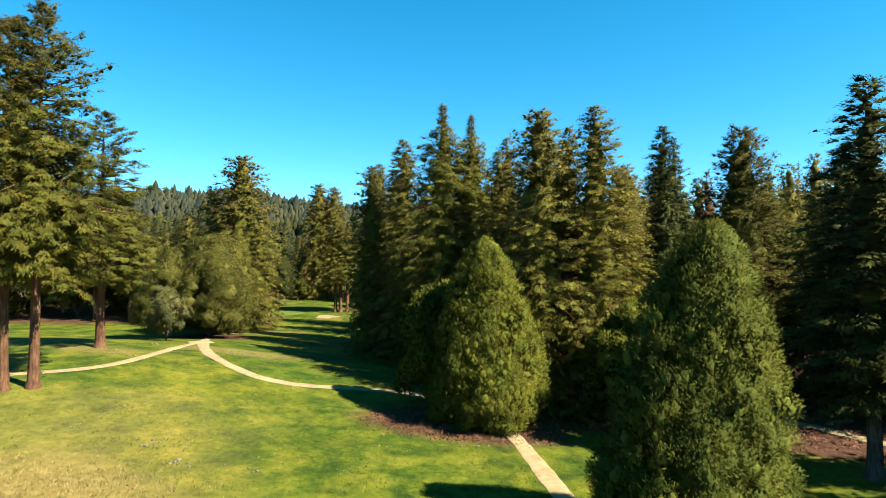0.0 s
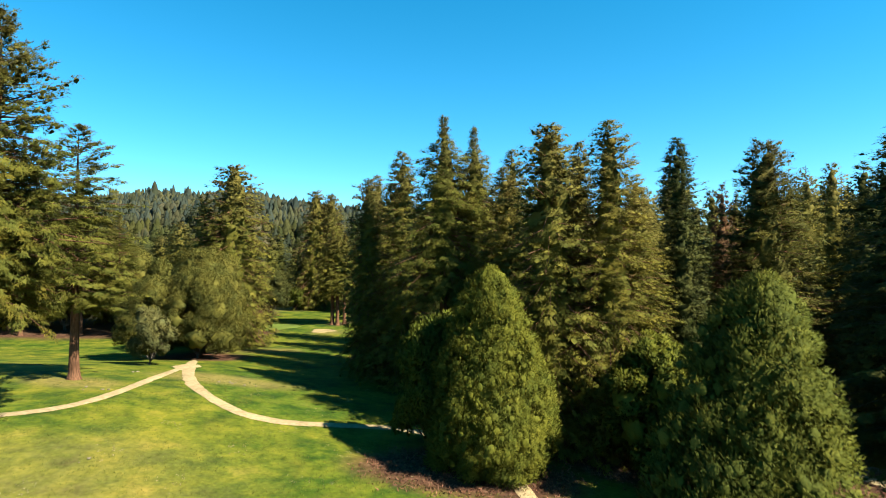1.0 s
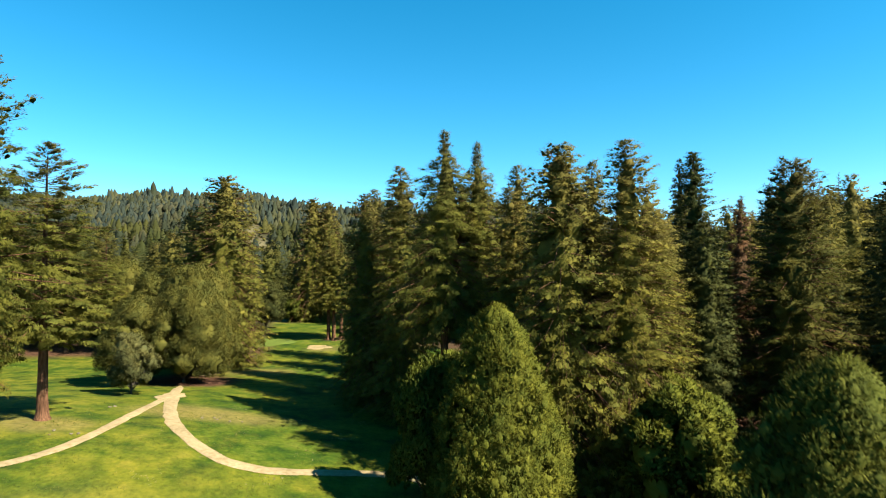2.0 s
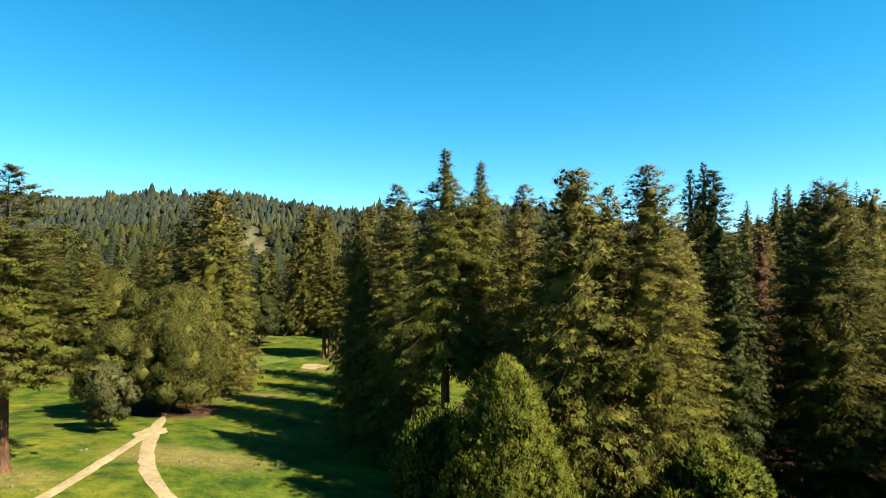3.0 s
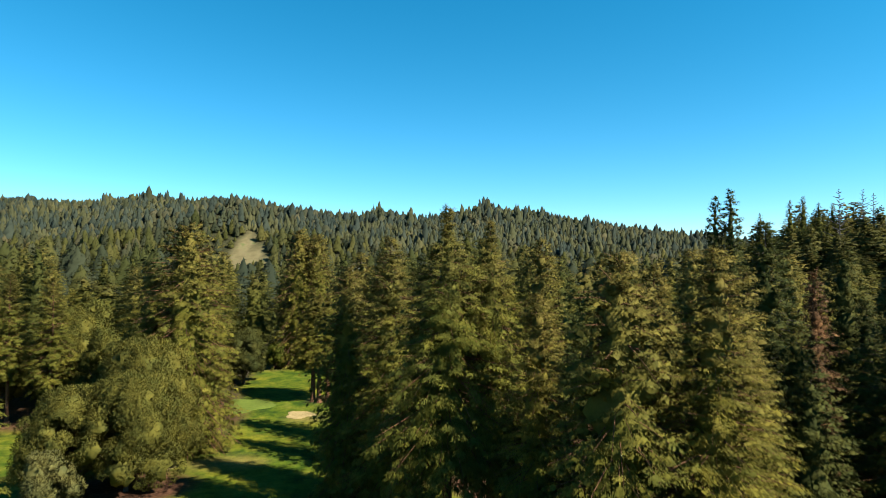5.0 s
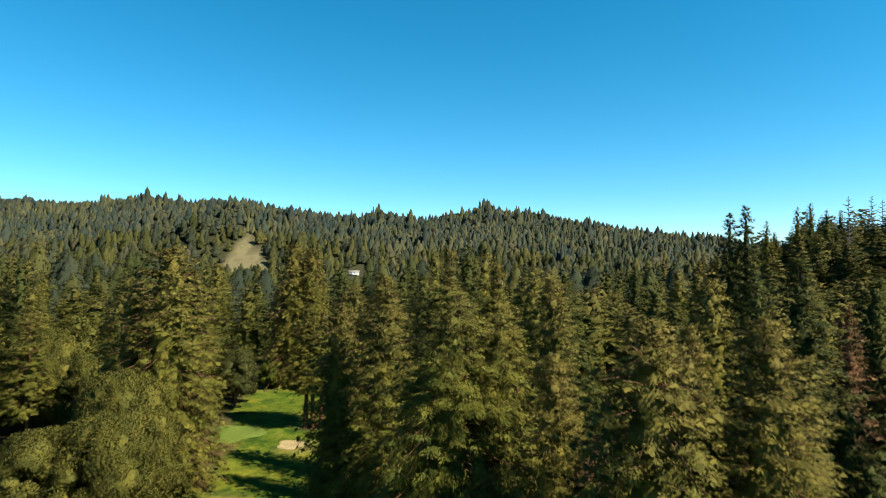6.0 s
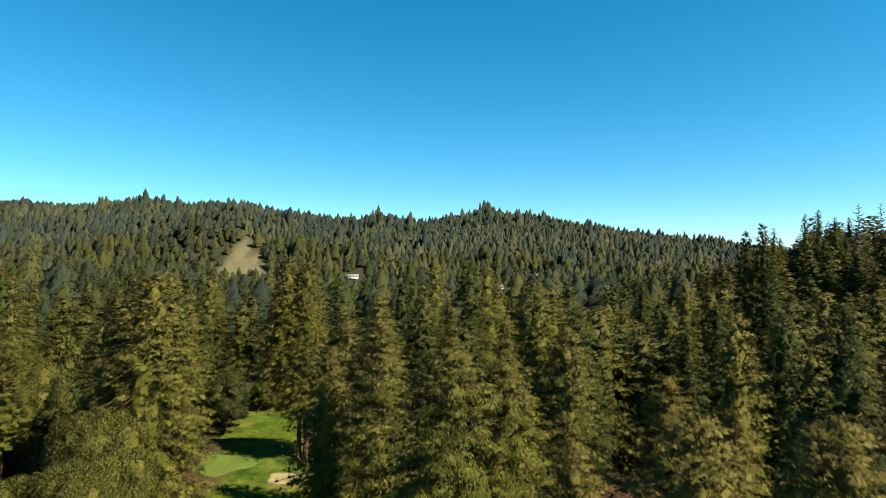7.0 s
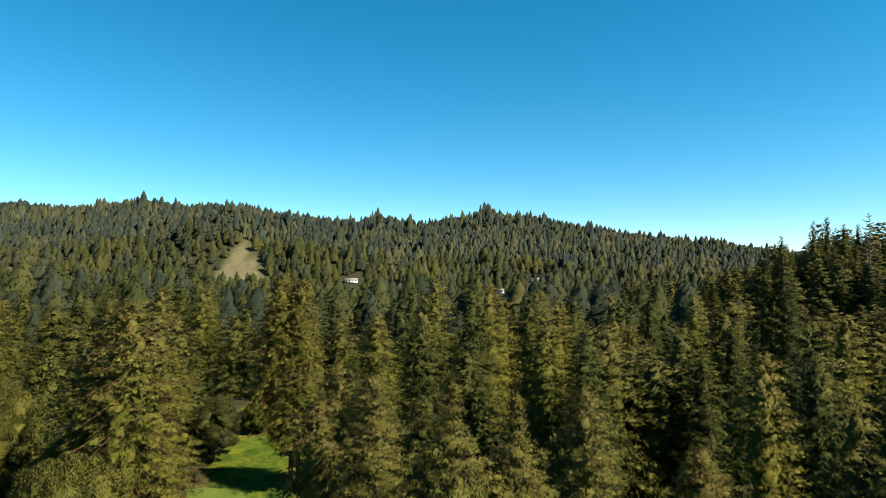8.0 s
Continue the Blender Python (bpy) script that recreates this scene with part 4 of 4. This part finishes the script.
def grow(y0, y1, step, seed, height, shares, conifers, rounds, where, leaves):
    p, rng = in_woods(y0, y1, step, seed)
    p = p[(p[:, 0] < 165) | (p[:, 1] > 640)]
    x, y = p[:, 0], p[:, 1]
    # kinds grow in drifts
    pick = 0.5 + 0.28 * (np.sin(x / 83 + 2 * np.sin(y / 140)) * np.cos(y / 66 + x / 150)) + rng.uniform(-0.42, 0.42, len(p))
    a, b = shares
    woodland("redwood_forest", with_sizes(p[pick < a], rng, height * 0.88, 0.30, 1.2, 0.04 * (y0 >= 1000)), conifers, leaves[0], "olive-green redwoods " + where, seed)
    woodland("fir_forest", with_sizes(p[(pick >= a) & (pick < b)], rng, height * 0.85, 0.32, 1.2, 0.06 * (y0 >= 1000)), conifers, leaves[1], "dark green firs tinted with haze " + where, seed + 1)
    woodland("oak_wood", with_sizes(p[pick >= b], rng, height * 0.9, 0.3, 1.15), rounds, LEAF_OAK_FAR_HAZED, "grey-green oaks tinted with haze " + where, seed + 2)


def rounds(seed, count, r, rows, cols, leaves, size):
    return [wood_conifer(seed + k, 21, r * (1 + 0.08 * k), rows, cols, leaves, size, 0.08 + 0.06 * k, max(20, leaves // 3), storeys=3, wood_too=False, heart=(0.7, 0.98), deep=(0.8, 1.06))[0] for k in range(count)]


def cones(seed, count, r, rows, cols, leaves, size, storeys):
    return [wood_conifer(seed + k, 30, r * (1 + 0.07 * k), rows, cols, leaves, size, 0.34 + 0.10 * k, max(20, leaves // 3), storeys=storeys, wood_too=False, heart=(0.62, 0.92), deep=(0.75, 1.06))[0] for k in range(count)]


grow(395, 640, 16.5, 64, 31, (0.50, 0.84), cones(620, 5, 8.4, 13, 9, 700, 1.6, 7), rounds(720, 3, 7.5, 10, 8, 420, 1.7), "across the valley", (LEAF_REDWOOD_FAR, LEAF_FIR_FAR_HAZED))
grow(640, 1000, 12.6, 67, 21.5, (0.42, 0.74), cones(640, 5, 6.6, 9, 7, 230, 1.7, 6), rounds(740, 3, 7.0, 8, 7, 140, 1.8), "on the valley slopes", (LEAF_REDWOOD_FAR, LEAF_FIR_FAR_HAZED))
grow(1000, 1545, 10.6, 70, 15.5, (0.36, 0.72), cones(660, 6, 5.8, 6, 6, 40, 2.0, 4), rounds(760, 3, 6.8, 5, 6, 36, 2.0), "on the far ridge", (LEAF_REDWOOD_RIDGE_HAZED, LEAF_FIR_RIDGE_HAZED))


p, rng = in_woods(225, 650, 15.0, 91, 0.8, 10)
p = p[(p[:, 0] > np.where(p[:, 1] > 400, 165, 105)) & (p[:, 0] < 480)]
p = p[np.min(np.hypot(p[:, None, 0] - q[None, :, 0], p[:, None, 1] - q[None, :, 1]), 1) > 5]
spires = [conifer(680 + k, 30, 6.0, 0.03, 70, 3, 800, 1.1, (1.3 + 0.3 * k, 0.6), 1.35, core=0, fat=0.75, inner=0.2, limbs=False)[0] for k in range(3)]
woodland("hillside_wood", with_sizes(p, rng, 17, 0.3, 1.45), spires, LEAF_HILL, "slender olive conifers crowding the hillside", 92)


# ---- dead trees on the right-hand hill ----
DEAD = plain_rough("weathered_wood", [(0.3, (0.044, 0.040, 0.038)), (0.7, (0.106, 0.098, 0.089))], 2.0)
dead_mesh = mesh_of("dead_tree", *dead_tree(81, 34, 5.5), DEAD, True)
for x, y, top, turn in ((231.6, 383.6, 91.0, 0.3), (280.2, 432.3, 97.5, 1.7), (285.5, 430.0, 95.0, 2.9), (241.2, 435.7, 92.4, 4.1), (-160.0, 1440.0, 190.0, 0.9)):
    z = gz(x, y)
    ob = new("dead_tree", dead_mesh)
    k = min((top - z) / 34, 1.6)
    ob.matrix_basis = Matrix.LocRotScale((x, y, top - 34 * k), Euler((0, 0, turn)), (k, k, k))
    tagged(ob, "grey leafless conifer standing above the woods", "dead tree", "dead trees")

# ---- houses across the valley ----
WALLS = plain_rough("white_boards", [(0.3, (0.600, 0.592, 0.570)), (0.7, (0.740, 0.732, 0.710))], 1.0, 0.6, 0.01)
ROOF = plain_rough("grey_shingles", [(0.3, (0.124, 0.120, 0.115)), (0.7, (0.187, 0.178, 0.169))], 1.5, 0.8, 0.02)
GLASS, gn, gl, gb = material("dark_glass", 0.08, 0.5)
gb.inputs["Base Color"].default_value = (0.03, 0.035, 0.04, 1)


def box(x0, x1, y0, y1, z0, z1):
    v = [(x, y, z) for z in (z0, z1) for y in (y0, y1) for x in (x0, x1)]
    return np.array(v, float), np.array([(0, 2, 3, 1), (4, 5, 7, 6), (0, 1, 5, 4), (2, 6, 7, 3), (0, 4, 6, 2), (1, 3, 7, 5)])


def house(x, y, w, d, h, turn, label):
    base = new("house")
    base.matrix_basis = pose(x, y, gz(x, y) - 0.4, 0, 0, turn)
    tagged(base, label, "house", "houses across the valley")
    part("wall", mesh_of("wall", *box(-w / 2, w / 2, -d / 2, d / 2, 0, h), WALLS), base)
    e, r = 0.5, h + 0.28 * d
    v = np.array([(-w / 2 - e, -d / 2 - e, h - 0.1), (w / 2 + e, -d / 2 - e, h - 0.1), (w / 2 + e, 0, r), (-w / 2 - e, 0, r), (-w / 2 - e, d / 2 + e, h - 0.1), (w / 2 + e, d / 2 + e, h - 0.1),
                  (-w / 2 - e, -d / 2 - e, h + 0.15), (w / 2 + e, -d / 2 - e, h + 0.15), (w / 2 + e, 0, r + 0.25), (-w / 2 - e, 0, r + 0.25), (-w / 2 - e, d / 2 + e, h + 0.15), (w / 2 + e, d / 2 + e, h + 0.15)])
    f = np.array([(0, 3, 2, 1), (3, 4, 5, 2), (6, 7, 8, 9), (9, 8, 11, 10), (0, 1, 7, 6), (4, 10, 11, 5), (0, 6, 9, 3), (3, 9, 10, 4), (1, 2, 8, 7), (2, 5, 11, 8)])
    part("roof", mesh_of("roof", v, f, ROOF), base, "grey shingled gable roof")
    n = max(3, int(w // 3.5))
    for i in range(n):
        cx = -w / 2 + (i + 0.5) * w / n
        part("window", mesh_of("window", *box(cx - 0.7, cx + 0.7, -d / 2 - 0.05, -d / 2 + 0.05, h - 2.2, h - 0.8), GLASS), base, "dark window pane")
    return base


house(-127, 872, 17, 8, 4.4, 8, "long white house in a clearing among conifers")
house(76, 852, 8, 7, 4.5, -12, "small white house among conifers")
house(131, 914, 12, 8, 4.5, 15, "pale house on the wooded slope")

# ---- fallen logs, stones and clods ----
LOG = bark_material("fallen_log", (0.044, 0.027, 0.017), (0.151, 0.102, 0.067))
STONE = plain_rough("pale_stone", [(0.3, (0.082, 0.072, 0.046)), (0.7, (0.150, 0.134, 0.092))], 3.0)


def log(x, y, length, rad, turn, label):
    rng = np.random.default_rng(int(abs(x * 10 + y)))
    k = np.linspace(-0.5, 0.5, 7)
    px, py = x + math.cos(turn) * length * k, y + math.sin(turn) * length * k
    pts = np.column_stack([px, py, ground_z(px, py) + rad * 0.75 + rng.normal(0, rad * 0.08, 7)])
    v, f = tube(pts, rad * np.array([0.6, 1.0, 1.05, 0.97, 0.92, 0.85, 0.5]), 9)
    return tagged(new("fallen_log", mesh_of("fallen_log", v, f, LOG, True)), label, "log", "fallen logs")


log(52.7, 79.5, 5.0, 0.45, 0.3, "pale fallen log lying in the shade")
log(60.0, 92.0, 9.0, 0.4, -0.2, "long weathered log on brown litter")
log(66.0, 90.0, 6.0, 0.4, 0.5, "weathered log on brown litter")
log(55.0, 73.0, 4.0, 0.35, -0.4, "short fallen log in shaded grass")
log(93.0, 168.0, 8.0, 0.45, 0.1, "long pale log at the wood's edge")


def pebble(seed):
    rng = np.random.default_rng(seed)
    v, f, _ = lumps(np.zeros((1, 3)), np.array([0.5]), rng, 0.6, 4, 8)
    return v, f


stone_meshes = [mesh_of("stone", *pebble(900 + k), STONE, False) for k in range(4)]
rng = np.random.default_rng(5)
for cx, cy, rx, ry, n in ((-24.0, 56.8, 4.0, 1.2, 9), (-18.4, 56.7, 2.0, 0.8, 3), (-29.5, 60.0, 2.5, 1.5, 6), (-31.0, 68.0, 10.0, 3.0, 2), (-51.8, 107.0, 1.2, 0.8, 4), (-36.0, 107.0, 5.0, 2.0, 6), (-50.0, 90.5, 3.0, 1.5, 4), (3.0, 68.5, 3.0, 1.0, 4)):
    for _ in range(n):
        x, y, k = cx + rng.normal(0, rx * 0.5), cy + rng.normal(0, ry * 0.5), rng.uniform(0.25, 0.75)
        ob = new("stone", stone_meshes[rng.integers(0, 4)])
        ob.matrix_basis = Matrix.LocRotScale((x, y, gz(x, y) + 0.05), Euler((0, 0, rng.uniform(0, 6))), (k, k * 0.8, k * 0.7))
        tagged(ob, "pale weathered stone lying in the grass", "stone", "stones in the grass")


# ---- grass tufts, flowers, litter ----
def blades(spots, length, width, lean, seed, each):
    rng = np.random.default_rng(seed)
    p = np.repeat(spots, each, 0) + rng.normal(0, 0.12, (len(spots) * each, 2))
    z = ground_z(p[:, 0], p[:, 1]) + 0.01
    P = np.column_stack([p, z])
    way = np.column_stack([rng.normal(0, lean, (len(p), 2)), np.ones(len(p))])
    ln = length * rng.uniform(0.4, 1.3, len(p))
    return sprigs(P, way, rng.normal(0, 1, (len(p), 3)), ln, ln * width, rng, 0.1)


def blade_material(name, dark, light):
    m, n, l, b = material(name, 0.7, 0.15)
    geo = n.new("ShaderNodeNewGeometry")
    col = ramp(n, l, geo.outputs["Random Per Island"], [(0.0, dark), (1.0, light)])
    wide = ramp(n, l, noise_tex(n, l, 0.2, 4), [(0.35, (0.75, 0.8, 0.75)), (0.65, (1.2, 1.12, 1.1))])
    l.new(mix(n, l, 1.0, col, wide, "MULTIPLY"), b.inputs["Base Color"])
    return m


def field(n, x0, x1, y0, y1, seed, keep):
    rng = np.random.default_rng(seed)
    p = np.column_stack([rng.uniform(x0, x1, n), rng.uniform(y0, y1, n)])
    return p[keep(p[:, 0], p[:, 1], rng)]


GRASS = blade_material("grass_blades", (0.033, 0.046, 0.005), (0.093, 0.100, 0.013))
DRYGRASS = blade_material("dry_grass_blades", (0.139, 0.101, 0.033), (0.221, 0.170, 0.066))
FLOWER = blade_material("pale_flowers", (0.110, 0.098, 0.040), (0.180, 0.165, 0.085))
LITTER = blade_material("fallen_twigs", (0.038, 0.017, 0.009), (0.149, 0.072, 0.042))


def off_path(x, y):
    d = np.full(len(x), 99.0)
    for line in (PATH_MAIN, PATH_LEFT):
        a = np.array(line)
        k = np.linspace(0, 1, 12)
        q = np.concatenate([a[i] + (a[i + 1] - a[i]) * k[:, None] for i in range(len(a) - 1)])
        for qx, qy in q:
            d = np.minimum(d, np.hypot(x - qx, y - qy))
    return d > 1.5


tufty = lambda x, y, r: (in_fairway(x, y) > 0.6) & off_path(x, y) & (np.sin(x / 3.1 + 2 * np.sin(y / 4.3)) * np.cos(y / 3.7) + r.uniform(-0.6, 0.9, len(x)) > 0.1)
spots = field(26000, -55, 30, 34, 110, 71, tufty)
tagged(new("grass_tufts", mesh_of("grass_tufts", *blades(spots, 0.19, 0.12, 0.6, 72, 4), GRASS)), "uneven yellow-green grass tufts on the rough", "grass", kind="stuff")
straw = lambda x, y, r: off_path(x, y) & (-x - 22 + 0.3 * (50 - y) + r.normal(0, 2.5, len(x)) > 0) & (y + r.normal(0, 3, len(x)) < 53)
spots = field(14000, -60, -12, 30, 66, 73, straw)
tagged(new("dry_grass", mesh_of("dry_grass", *blades(spots, 0.34, 0.08, 0.7, 74, 4), DRYGRASS)), "tall straw-coloured dry grass on the bank", "grass", kind="stuff")
bloom = lambda x, y, r: off_path(x, y) & (np.sin(x / 2.3 + y / 5) * np.sin(y / 2.9 - x / 7) + r.normal(0, 0.25, len(x)) > 0.72)
spots = field(5000, -40, 8, 48, 118, 75, bloom)
tagged(new("meadow_flowers", mesh_of("meadow_flowers", *blades(spots, 0.16, 0.35, 1.2, 76, 3), FLOWER)), "small pale flowers scattered through the grass", "flowers", kind="stuff")
brown = lambda x, y, r: np.minimum(np.hypot((x - 3.5) / 13, (y - 77.5) / 8), np.hypot((x - 32) / 15, (y - 84) / 10)) + r.normal(0, 0.1, len(x)) < 1
spots = field(9000, -14, 50, 68, 96, 77, brown)
spots = np.concatenate([spots, field(5000, 36, 80, 70, 105, 78, lambda x, y, r: x > 0)])
tagged(new("fallen_litter", mesh_of("fallen_litter", *blades(spots, 0.45, 0.14, 1.8, 79, 3), LITTER)), "red-brown fallen twigs and needles under the trees", "litter", kind="stuff")
ribbon("path", [(36, 92), (44, 86), (49, 81), (52, 72), (58, 60), (70, 46)], 1.8, PATH, "shaded footpath under the trees", "path")
ribbon("path", [(-70, 266), (-60, 262), (-50, 260)], 1.4, PATH, "thin pale track crossing the far fairway", "path")
